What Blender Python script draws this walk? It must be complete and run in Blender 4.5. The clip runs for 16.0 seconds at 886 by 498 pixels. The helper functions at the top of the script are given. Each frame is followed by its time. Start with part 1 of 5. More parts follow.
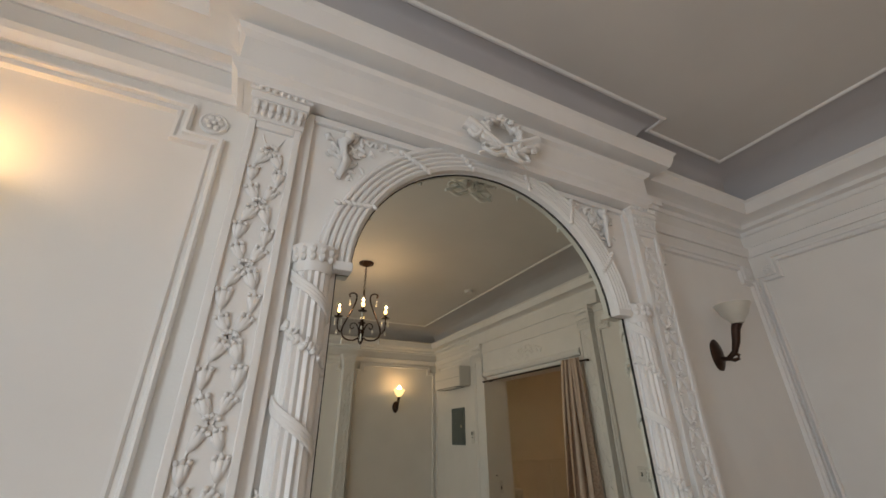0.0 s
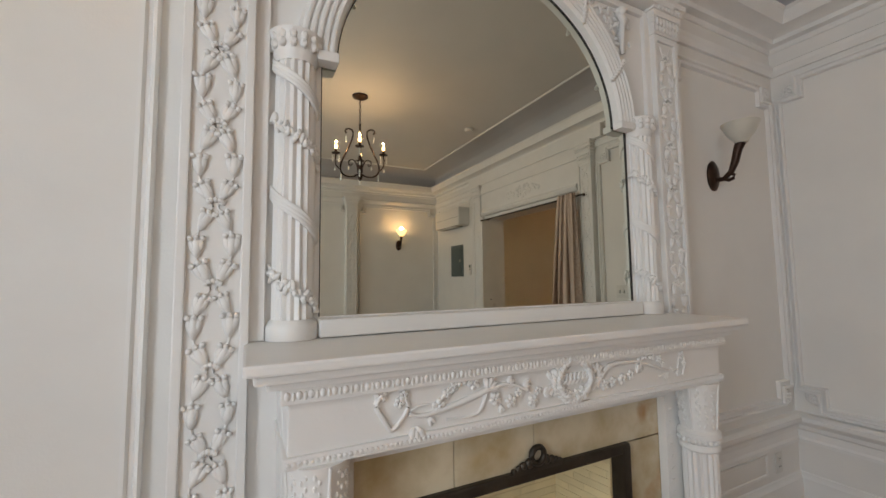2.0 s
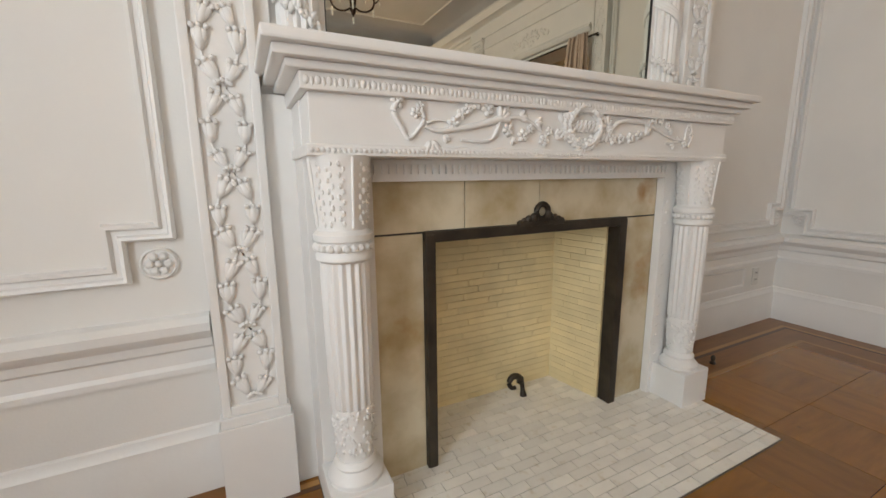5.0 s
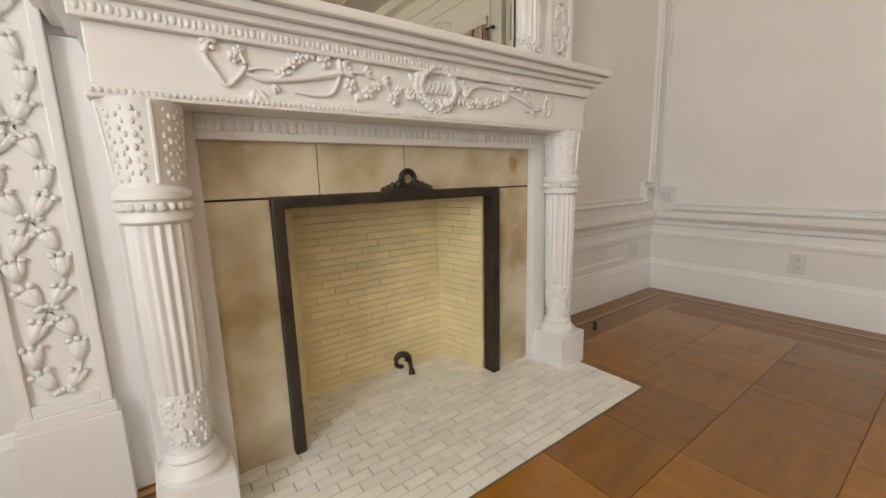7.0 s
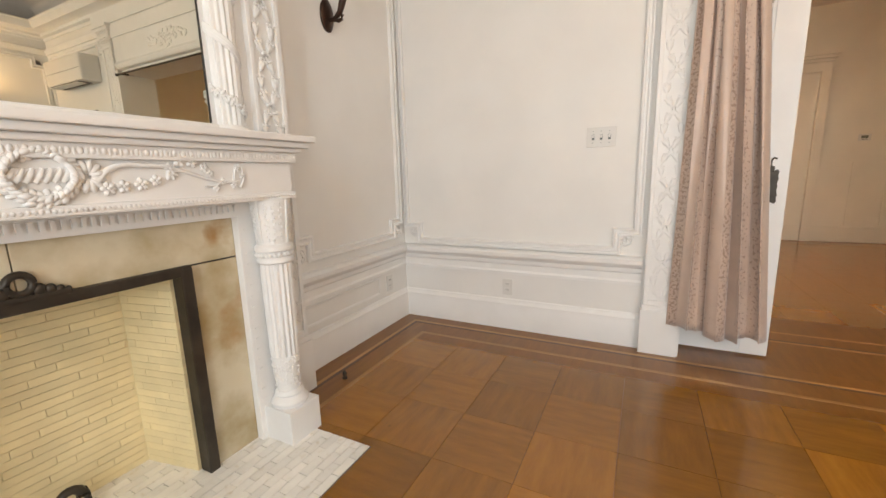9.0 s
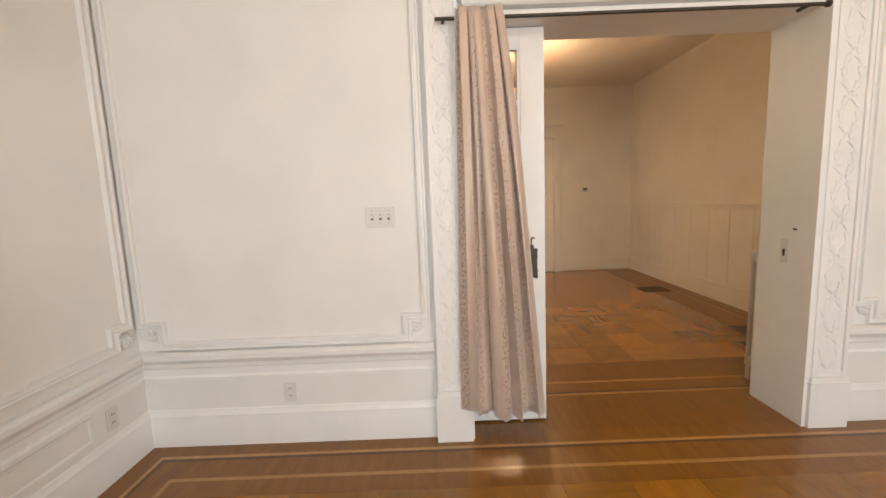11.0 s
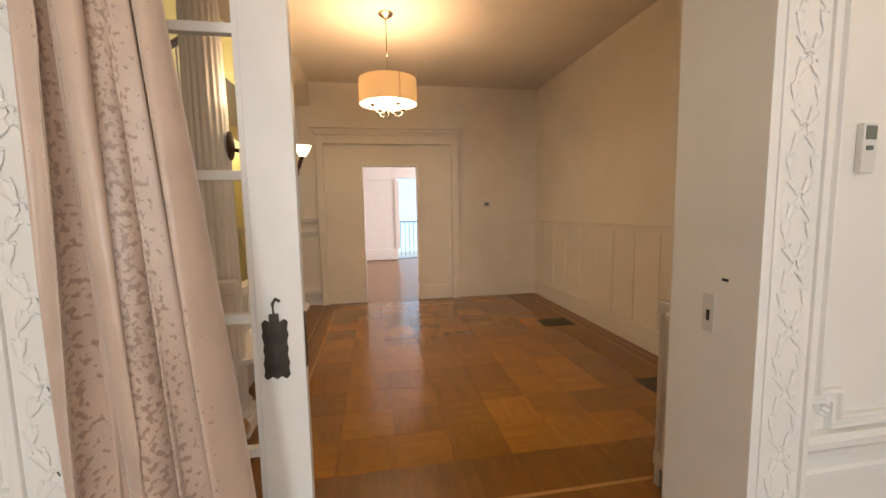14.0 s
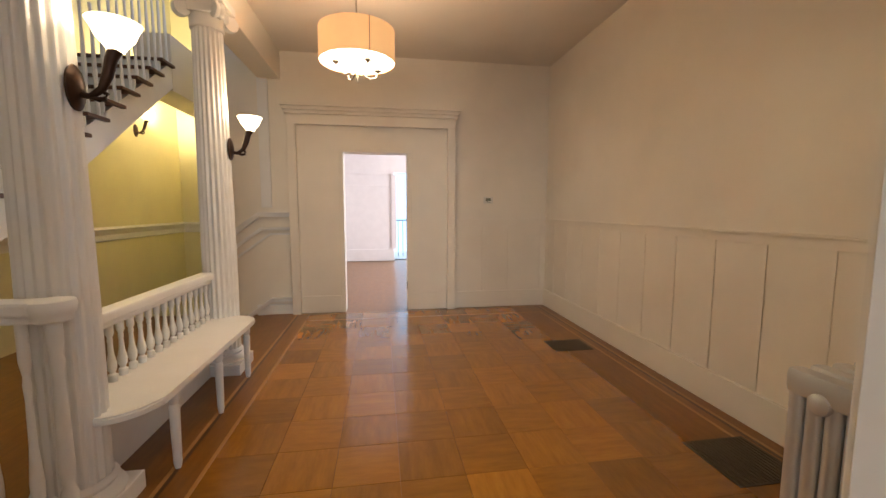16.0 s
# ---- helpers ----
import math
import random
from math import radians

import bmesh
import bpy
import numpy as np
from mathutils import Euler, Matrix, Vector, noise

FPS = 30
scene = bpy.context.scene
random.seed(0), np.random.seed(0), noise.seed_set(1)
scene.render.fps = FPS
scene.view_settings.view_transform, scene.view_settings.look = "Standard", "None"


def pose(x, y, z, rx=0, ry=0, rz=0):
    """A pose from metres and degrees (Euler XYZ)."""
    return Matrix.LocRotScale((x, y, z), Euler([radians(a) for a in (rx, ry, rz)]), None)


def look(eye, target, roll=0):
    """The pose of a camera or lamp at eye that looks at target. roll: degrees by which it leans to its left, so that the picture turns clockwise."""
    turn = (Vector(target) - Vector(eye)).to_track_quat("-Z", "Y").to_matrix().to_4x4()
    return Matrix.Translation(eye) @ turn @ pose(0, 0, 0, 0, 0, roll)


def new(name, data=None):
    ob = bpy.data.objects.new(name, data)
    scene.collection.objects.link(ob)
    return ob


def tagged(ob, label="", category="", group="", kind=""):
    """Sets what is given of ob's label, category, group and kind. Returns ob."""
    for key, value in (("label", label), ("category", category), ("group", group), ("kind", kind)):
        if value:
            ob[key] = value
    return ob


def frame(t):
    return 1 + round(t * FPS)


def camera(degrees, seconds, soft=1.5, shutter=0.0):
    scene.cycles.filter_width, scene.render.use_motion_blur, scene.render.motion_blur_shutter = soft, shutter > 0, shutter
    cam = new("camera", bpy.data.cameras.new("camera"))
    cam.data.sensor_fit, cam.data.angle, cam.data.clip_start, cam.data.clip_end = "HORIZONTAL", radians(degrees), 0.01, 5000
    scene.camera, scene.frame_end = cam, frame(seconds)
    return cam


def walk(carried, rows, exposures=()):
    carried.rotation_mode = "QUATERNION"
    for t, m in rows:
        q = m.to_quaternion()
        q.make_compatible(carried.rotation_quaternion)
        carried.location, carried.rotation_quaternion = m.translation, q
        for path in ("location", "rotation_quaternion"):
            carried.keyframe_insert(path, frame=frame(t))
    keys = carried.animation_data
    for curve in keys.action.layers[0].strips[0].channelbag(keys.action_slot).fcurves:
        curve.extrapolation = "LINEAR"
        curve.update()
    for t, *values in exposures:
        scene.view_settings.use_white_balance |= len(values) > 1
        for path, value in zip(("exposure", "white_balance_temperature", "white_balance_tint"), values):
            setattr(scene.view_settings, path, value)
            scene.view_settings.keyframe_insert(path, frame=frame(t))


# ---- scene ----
cam = camera(96.2, 16.0)
PATH = [
    (0, (-0.01, 0.02, 1.595), (0.798, 1.639, 2.446), -0.5),
    (1, (0.021, 0.031, 1.546), (0.882, 1.77, 2.031), -0.4),
    (1.5, (0.024, 0.038, 1.49), (0.898, 1.809, 1.807), -0.5),
    (2, (0.03, 0.064, 1.428), (0.91, 1.854, 1.58), -0.7),
    (2.5, (0.017, 0.096, 1.385), (0.912, 1.885, 1.372), -0.5),
    (3, (0.002, 0.103, 1.329), (0.882, 1.894, 1.193), -0.7),
    (3.5, (-0.037, 0.151, 1.289), (0.858, 1.912, 0.979), -0.2),
    (4, (-0.049, 0.144, 1.126), (0.839, 1.909, 0.815), -1.8),
    (4.2, (-0.047, 0.125, 1.097), (0.821, 1.89, 0.736), -0.7),
    (6.3, (0.07, 0.006, 0.82), (1.018, 1.732, 0.469), -1.4),
    (6.5, (0.1, -0.005, 0.82), (1.091, 1.697, 0.47), -1.4),
    (7, (0.177, -0.037, 0.849), (1.338, 1.552, 0.495), -1.5),
    (7.5, (0.247, -0.076, 0.88), (1.602, 1.35, 0.519), -1.4),
    (8, (0.332, -0.136, 0.912), (1.854, 1.109, 0.55), -1.5),
    (8.5, (0.434, -0.207, 1.011), (2.075, 0.874, 0.641), -1.5),
    (9, (0.509, -0.266, 1.093), (2.265, 0.621, 0.73), -1.6),
    (9.5, (0.584, -0.303, 1.173), (2.438, 0.354, 0.813), -1.7),
    (10, (0.721, -0.305, 1.293), (2.644, 0.124, 0.95), -1.7),
    (10.2, (0.765, -0.3, 1.319), (2.711, 0.029, 0.998), -1.9),
    (12.3, (1.334, -0.683, 1.408), (3.302, -0.965, 1.205), -1.2),
    (12.5, (1.403, -0.753, 1.406), (3.369, -1.058, 1.203), -1.0),
    (13, (1.584, -0.907, 1.399), (3.546, -1.239, 1.197), -1.0),
    (13.5, (1.805, -1.038, 1.404), (3.766, -1.375, 1.2), -0.9),
    (14, (2.031, -1.175, 1.395), (3.992, -1.511, 1.193), -1.0),
    (14.5, (2.222, -1.285, 1.395), (4.183, -1.617, 1.188), -0.9),
    (15.5, (2.712, -1.41, 1.335), (4.674, -1.743, 1.134), 0.2),
    (16, (2.885, -1.505, 1.33), (4.852, -1.808, 1.13), 0.1),
]
HALL_W, WINDOW_W = 32, 42
EXPOSURES = [(0.0, -1.02, 7200, 13), (2.5, -0.7, 7100, 13), (4.0, -0.5, 7200, 13), (7.0, -0.27, 7900, 14), (8.0, 0.08, 7500, 14), (9.0, 0.2, 7700, 14), (10.2, 0.3, 7700, 14), (12.5, 0.0, 7800, 14), (14.5, 0.03, 7700, 13), (16.0, 0.25, 6700, 11)]
walk(cam, [(t, look(eye, target, roll)) for t, eye, target, roll in PATH], exposures=EXPOSURES)

# ---- plan, in metres ----
PX0, PX1, PY0, PY1, PZ = -1.45, 3.145, -4.05, 1.40, 3.32   # parlour: walls and ceiling
WX = 3.45                                                  # hall side of the wall between
HX1, HY0, HZ = 8.10, -3.745, 3.215                           # hall: far wall, side wall, ceiling
OY0, OY1, OZ = -2.38, -0.50, 2.33                          # sliding-door opening
BRK = 1.30                                                 # face of the chimney breast

# ---- world and lights ----
world = bpy.data.worlds.new("world")
scene.world = world
world.use_nodes = True
wn = world.node_tree
sky = wn.nodes.new("ShaderNodeTexSky")
sky.sky_type, sky.sun_disc, sky.sun_elevation, sky.sun_rotation = "NISHITA", False, radians(50), radians(200)
wn.links.new(sky.outputs[0], wn.nodes["Background"].inputs[0])
wn.nodes["Background"].inputs[1].default_value = 0.12


def lamp(name, kind, m, energy, color, size=0.1, size_y=None):
    data = bpy.data.lights.new(name, kind)
    data.energy, data.color = energy, color
    if kind == "AREA":
        data.size = size
        if size_y:
            data.shape, data.size_y = "RECTANGLE", size_y
    elif kind == "SUN":
        data.angle = size
    else:
        data.shadow_soft_size = size
    ob = new(name, data)
    ob.matrix_world = m
    return ob


SUN = lamp("sun", "SUN", pose(0, 0, 6, 40, 0, 200), 1.0, (1, 0.95, 0.88), radians(10))
COOL, WARM, TUNG = (0.74, 0.87, 1.0), (1.0, 0.66, 0.36), (1.0, 0.76, 0.52)
for yy, share in ((-3.2, 0.6), (-2.1, 0.8), (-0.25, 1.5)):
    lamp("window_daylight", "AREA", pose(PX0 - 0.05, yy, 1.65, 0, -90, 0), WINDOW_W * share, COOL, 2.2, 0.75)
# unseen fill lamp, added before a windowless wall to brighten the room beyond
lamp("back_room_fill", "AREA", pose(11.6, -5.85, 1.7, 0, 90, -90), 260, (0.88, 0.92, 1.0), 2.0, 1.8)


# ---- materials ----
def mat(name, color, rough=0.5, metal=0.0, var=0.06, scale=6.0, bump=0.0, bscale=40.0, spec=None, coat=0.0, color2=None, dirt=None, rand=0.0, dscale=3.3):
    """Painted or plain surface: base colour varied at two scales, with fine relief."""
    m = bpy.data.materials.new(name)
    m.use_nodes = True
    n, l = m.node_tree.nodes, m.node_tree.links
    b = n["Principled BSDF"]
    b.inputs["Roughness"].default_value = rough
    b.inputs["Metallic"].default_value = metal
    b.inputs["Coat Weight"].default_value = coat
    b.inputs["Coat Roughness"].default_value = 0.15
    if spec is not None:
        b.inputs["Specular IOR Level"].default_value = spec
    tc = n.new("ShaderNodeTexCoord")
    geo = n.new("ShaderNodeNewGeometry")
    tx = n.new("ShaderNodeTexNoise")
    tx.inputs["Scale"].default_value, tx.inputs["Detail"].default_value = scale, 8
    l.new(geo.outputs["Position"], tx.inputs["Vector"])
    ramp = n.new("ShaderNodeValToRGB")
    c2 = color2 or [c * (1 - 2.2 * var) for c in color]
    ramp.color_ramp.elements[0].position, ramp.color_ramp.elements[1].position = 0.3, 0.62
    ramp.color_ramp.elements[0].color = (*c2, 1)
    ramp.color_ramp.elements[1].color = (*color, 1)
    l.new(tx.outputs["Fac"], ramp.inputs["Fac"])
    out = ramp.outputs["Color"]
    if dirt:
        t2 = n.new("ShaderNodeTexNoise")
        t2.inputs["Scale"].default_value, t2.inputs["Detail"].default_value = scale * dscale, 10
        l.new(geo.outputs["Position"], t2.inputs["Vector"])
        r2 = n.new("ShaderNodeValToRGB")
        r2.color_ramp.elements[0].position, r2.color_ramp.elements[1].position = 0.6, 0.75
        l.new(t2.outputs["Fac"], r2.inputs["Fac"])
        mx = n.new("ShaderNodeMixRGB")
        l.new(r2.outputs["Color"], mx.inputs["Fac"])
        l.new(out, mx.inputs["Color1"])
        mx.inputs["Color2"].default_value = (*dirt, 1)
        out = mx.outputs["Color"]
    if rand:
        oi = n.new("ShaderNodeObjectInfo")
        mr = n.new("ShaderNodeMapRange")
        mr.inputs["To Min"].default_value, mr.inputs["To Max"].default_value = 1 - rand, 1 + rand
        l.new(oi.outputs["Random"], mr.inputs["Value"])
        hs = n.new("ShaderNodeHueSaturation")
        l.new(mr.outputs["Result"], hs.inputs["Value"])
        l.new(out, hs.inputs["Color"])
        out = hs.outputs["Color"]
    l.new(out, b.inputs["Base Color"])
    if bump:
        t3 = n.new("ShaderNodeTexNoise")
        t3.inputs["Scale"].default_value, t3.inputs["Detail"].default_value = bscale, 5
        l.new(geo.outputs["Position"], t3.inputs["Vector"])
        bp = n.new("ShaderNodeBump")
        bp.inputs["Strength"].default_value, bp.inputs["Distance"].default_value = bump, 0.004
        l.new(t3.outputs["Fac"], bp.inputs["Height"])
        l.new(bp.outputs["Normal"], b.inputs["Normal"])
    return m


def glow(name, color, strength, rough=0.4):
    m = mat(name, color, rough)
    b = m.node_tree.nodes["Principled BSDF"]
    b.inputs["Emission Color"].default_value = (*color, 1)
    b.inputs["Emission Strength"].default_value = strength
    return m


def wood(name, dark, light, rough=0.3, strip=0.055, rand=0.25, coat=0.35):
    """Oak strips that run along the piece's own x."""
    m = bpy.data.materials.new(name)
    m.use_nodes = True
    n, l = m.node_tree.nodes, m.node_tree.links
    b = n["Principled BSDF"]
    b.inputs["Roughness"].default_value = rough
    b.inputs["Coat Weight"].default_value, b.inputs["Coat Roughness"].default_value = coat, 0.10
    tc = n.new("ShaderNodeTexCoord")
    oi = n.new("ShaderNodeObjectInfo")
    add = n.new("ShaderNodeVectorMath")
    l.new(tc.outputs["Object"], add.inputs[0])
    sc = n.new("ShaderNodeVectorMath")
    sc.operation = "SCALE"
    sc.inputs[0].default_value = (7.0, 0.0, 5.0)
    l.new(oi.outputs["Random"], sc.inputs["Scale"])
    l.new(sc.outputs[0], add.inputs[1])
    mp = n.new("ShaderNodeMapping")
    mp.inputs["Scale"].default_value = (3.0, 15, 4)
    l.new(add.outputs[0], mp.inputs["Vector"])
    tx = n.new("ShaderNodeTexNoise")
    tx.inputs["Scale"].default_value, tx.inputs["Detail"].default_value, tx.inputs["Roughness"].default_value = 1.6, 8, 0.65
    l.new(mp.outputs[0], tx.inputs["Vector"])
    ramp = n.new("ShaderNodeValToRGB")
    ramp.color_ramp.elements[0].position, ramp.color_ramp.elements[1].position = 0.22, 0.78
    ramp.color_ramp.elements[0].color, ramp.color_ramp.elements[1].color = (*dark, 1), (*light, 1)
    l.new(tx.outputs["Fac"], ramp.inputs["Fac"])
    # each strip of a panel has a tone of its own
    sep = n.new("ShaderNodeSeparateXYZ")
    l.new(tc.outputs["Object"], sep.inputs[0])
    fl = n.new("ShaderNodeMath")
    fl.operation = "MULTIPLY"
    fl.inputs[1].default_value = 1 / strip
    l.new(sep.outputs["Y"], fl.inputs[0])
    fr = n.new("ShaderNodeMath")
    fr.operation = "FLOOR"
    l.new(fl.outputs[0], fr.inputs[0])
    ad = n.new("ShaderNodeMath")
    ad.operation = "ADD"
    l.new(fr.outputs[0], ad.inputs[0])
    l.new(oi.outputs["Random"], ad.inputs[1])
    wnz = n.new("ShaderNodeTexWhiteNoise")
    wnz.noise_dimensions = "1D"
    l.new(ad.outputs[0], wnz.inputs["W"])
    mr = n.new("ShaderNodeMapRange")
    mr.inputs["To Min"].default_value, mr.inputs["To Max"].default_value = 0.96, 1.04
    l.new(wnz.outputs["Value"], mr.inputs["Value"])
    mr2 = n.new("ShaderNodeMapRange")
    mr2.inputs["To Min"].default_value, mr2.inputs["To Max"].default_value = 1 - rand, 1 + rand
    l.new(oi.outputs["Random"], mr2.inputs["Value"])
    mu = n.new("ShaderNodeMath")
    mu.operation = "MULTIPLY"
    l.new(mr.outputs[0], mu.inputs[0])
    l.new(mr2.outputs[0], mu.inputs[1])
    hs = n.new("ShaderNodeHueSaturation")
    l.new(mu.outputs[0], hs.inputs["Value"])
    l.new(ramp.outputs["Color"], hs.inputs["Color"])
    # scuffs and dark spots
    geo = n.new("ShaderNodeNewGeometry")
    t2 = n.new("ShaderNodeTexNoise")
    t2.inputs["Scale"].default_value, t2.inputs["Detail"].default_value = 9, 10
    l.new(geo.outputs["Position"], t2.inputs["Vector"])
    r2 = n.new("ShaderNodeValToRGB")
    r2.color_ramp.elements[0].position, r2.color_ramp.elements[1].position = 0.73, 0.80
    l.new(t2.outputs["Fac"], r2.inputs["Fac"])
    mx = n.new("ShaderNodeMixRGB")
    l.new(r2.outputs["Color"], mx.inputs["Fac"])
    l.new(hs.outputs["Color"], mx.inputs["Color1"])
    mx.inputs["Color2"].default_value = (*[c * 0.6 for c in dark], 1)
    l.new(mx.outputs["Color"], b.inputs["Base Color"])
    rr = n.new("ShaderNodeMapRange")
    rr.inputs["To Min"].default_value, rr.inputs["To Max"].default_value = rough - 0.03, rough + 0.05
    l.new(t2.outputs["Fac"], rr.inputs["Value"])
    l.new(rr.outputs[0], b.inputs["Roughness"])
    bp = n.new("ShaderNodeBump")
    bp.inputs["Strength"].default_value, bp.inputs["Distance"].default_value = 0.04, 0.002
    l.new(tx.outputs["Fac"], bp.inputs["Height"])
    l.new(bp.outputs["Normal"], b.inputs["Normal"])
    return m


WHITE = mat("white_trim_paint", (0.80, 0.79, 0.77), 0.38, var=0.02, bump=0.12, bscale=55)
WALL = mat("white_wall_paint", (0.78, 0.765, 0.735), 0.55, var=0.025, scale=2.5, bump=0.1, bscale=120)
CEIL = mat("ceiling_paint", (0.66, 0.635, 0.60), 0.6, var=0.03, scale=1.6, bump=0.1, bscale=30)
# greyer and darker than the ceiling colour
COVE = mat("grey_cove", (0.50, 0.49, 0.50), 0.6, var=0.03, scale=1.6)
HWALL = mat("cream_hall_paint", (0.80, 0.745, 0.655), 0.5, var=0.03, scale=2.0, bump=0.12, bscale=90)
HCEIL = mat("hall_ceiling_paint", (0.70, 0.65, 0.59), 0.55, var=0.03, scale=1.5)
YELLOW = mat("yellow_stair_paint", (0.86, 0.80, 0.50), 0.55, var=0.03, scale=2.0)
LILAC = mat("pale_lilac_paint", (0.79, 0.75, 0.75), 0.5, var=0.02)
OAK = wood("oak_parquet", (0.225, 0.085, 0.006), (0.350, 0.146, 0.012), rough=0.20, coat=0.32, rand=0.24)
OAKB = wood("oak_border", (0.145, 0.052, 0.004), (0.24, 0.094, 0.009), rand=0.12, rough=0.30, coat=0.14)
INLAY = wood("maple_inlay", (0.34, 0.165, 0.045), (0.45, 0.235, 0.075), rand=0.1)
WALNUT = wood("walnut_inlay", (0.06, 0.022, 0.008), (0.10, 0.04, 0.015), rand=0.1)
ONYX = mat("cream_onyx", (0.66, 0.585, 0.43), 0.2, var=0.1, scale=5.5, color2=(0.40, 0.30, 0.15), dscale=0.8, dirt=(0.40, 0.20, 0.06), rand=0.08, coat=0.3)
BRICK = mat("cream_firebrick", (0.79, 0.655, 0.385), 0.6, var=0.06, scale=7, bump=0.2, rand=0.06)
MORTAR = mat("dark_mortar", (0.56, 0.46, 0.28), 0.9, var=0.1)
TILE = mat("ivory_hearth_tile", (0.86, 0.835, 0.77), 0.35, var=0.04, scale=9, rand=0.07, dirt=(0.70, 0.64, 0.53))
GROUT = mat("dirty_grout", (0.11, 0.09, 0.065), 0.9, var=0.1)
IRON = mat("blackened_iron", (0.062, 0.050, 0.038), 0.45, metal=0.5, var=0.2, scale=12, bump=0.2)
BRONZE = mat("dark_bronze", (0.06, 0.032, 0.022), 0.38, metal=0.7, var=0.2, scale=14)
NICKEL = mat("brushed_nickel", (0.42, 0.38, 0.32), 0.3, metal=1.0, var=0.05)
GREY = mat("grey_panel_enamel", (0.105, 0.13, 0.125), 0.45, var=0.03)
PLASTIC = mat("white_plastic", (0.68, 0.665, 0.63), 0.35, var=0.01)
# near-black: paints the shade in slots, holes and throat; also joint and mirror edge
DARK = mat("dark_slot", (0.03, 0.03, 0.03), 0.6)
SILVER = mat("silver_radiator_paint", (0.66, 0.66, 0.67), 0.32, metal=0.55, var=0.05, bump=0.15)
VENTM = mat("dark_floor_grille", (0.10, 0.075, 0.05), 0.5, metal=0.4, var=0.1)
SCREEN = mat("grey_green_screen", (0.18, 0.2, 0.17), 0.25)
SHADE = glow("lit_fabric_shade", (0.80, 0.46, 0.20), 0.62, 0.8)
DIFF = glow("lit_diffuser", (1.0, 0.86, 0.66), 7.0)
CUP = glow("lit_glass_cup", (1.0, 0.80, 0.52), 5.0)
CUPW = glow("lit_warm_glass_cup", (1.0, 0.74, 0.36), 4.0)
CUPOFF = mat("frosted_glass_cup", (0.62, 0.60, 0.53), 0.3, var=0.05, scale=12)
BULB = glow("lit_bulb", (1.0, 0.66, 0.30), 16.0)
MIRROR = mat("old_mirror", (0.70, 0.70, 0.61), 0.015, metal=1.0, var=0.015, scale=3)
TREAD = mat("brown_tread", (0.12, 0.05, 0.025), 0.35, var=0.15, scale=8)
SKYB = glow("bright_window_view", (0.50, 0.75, 1.0), 1.1)


def glass(name, tint=(1, 1, 1), rough=0.0):
    m = bpy.data.materials.new(name)
    m.use_nodes = True
    b = m.node_tree.nodes["Principled BSDF"]
    b.inputs["Base Color"].default_value = (*tint, 1)
    b.inputs["Transmission Weight"].default_value, b.inputs["Roughness"].default_value = 1.0, rough
    b.inputs["IOR"].default_value = 1.45
    return m


GLASS = glass("clear_glass")
# opaque and pale: the drops' sparkle is put into the colour
CRYSTAL = mat("crystal", (0.80, 0.80, 0.77), 0.08, var=0.02, coat=1.0)


def fabric():
    """Rose satin with rows of small woven florets."""
    m = mat("rose_satin", (0.56, 0.42, 0.34), 0.30, var=0.05, scale=10, bump=0.1, bscale=200)
    n, l = m.node_tree.nodes, m.node_tree.links
    b = n["Principled BSDF"]
    b.inputs["Sheen Weight"].default_value = 0.5
    tc = n.new("ShaderNodeTexCoord")
    mp = n.new("ShaderNodeMapping")
    mp.inputs["Scale"].default_value = (1, 1, 1)
    l.new(tc.outputs["UV"], mp.inputs["Vector"])
    sep = n.new("ShaderNodeSeparateXYZ")
    l.new(mp.outputs[0], sep.inputs[0])
    # vertical bands along the cloth's width
    sn = n.new("ShaderNodeMath")
    sn.operation = "SINE"
    ml = n.new("ShaderNodeMath")
    ml.operation = "MULTIPLY"
    ml.inputs[1].default_value = 2 * math.pi / 0.25
    l.new(sep.outputs["X"], ml.inputs[0])
    l.new(ml.outputs[0], sn.inputs[0])
    vo = n.new("ShaderNodeTexNoise")
    vo.inputs["Scale"].default_value, vo.inputs["Detail"].default_value = 62, 3
    l.new(mp.outputs[0], vo.inputs["Vector"])
    a = n.new("ShaderNodeMath")
    a.operation = "MULTIPLY_ADD"
    a.inputs[1].default_value = 0.10
    l.new(sn.outputs[0], a.inputs[0])
    l.new(vo.outputs["Fac"], a.inputs[2])
    r = n.new("ShaderNodeValToRGB")
    r.color_ramp.elements[0].position, r.color_ramp.elements[1].position = 0.60, 0.66
    l.new(a.outputs[0], r.inputs["Fac"])
    old = b.inputs["Base Color"].links[0].from_socket
    mx = n.new("ShaderNodeMixRGB")
    l.new(r.outputs["Color"], mx.inputs["Fac"])
    l.new(old, mx.inputs["Color1"])
    mx.inputs["Color2"].default_value = (0.34, 0.23, 0.18, 1)
    l.new(mx.outputs["Color"], b.inputs["Base Color"])
    return m


SATIN = fabric()


# ---- mesh helpers ----
def part(name, bm, material, parent=None, label="", smooth=None):
    me = bpy.data.meshes.new(name)
    bmesh.ops.recalc_face_normals(bm, faces=bm.faces[:])
    bm.to_mesh(me)
    bm.free()
    me.materials.append(material)
    if smooth is not None:
        me.polygons.foreach_set("use_smooth", [True] * len(me.polygons))
        me.set_sharp_from_angle(angle=radians(smooth))
    ob = new(name, me)
    if parent is not None:
        ob.parent = parent
    if label:
        ob["label"] = label
    return ob


def empty(name, label, category, group="", kind=""):
    return tagged(new(name), label, category, group, kind)


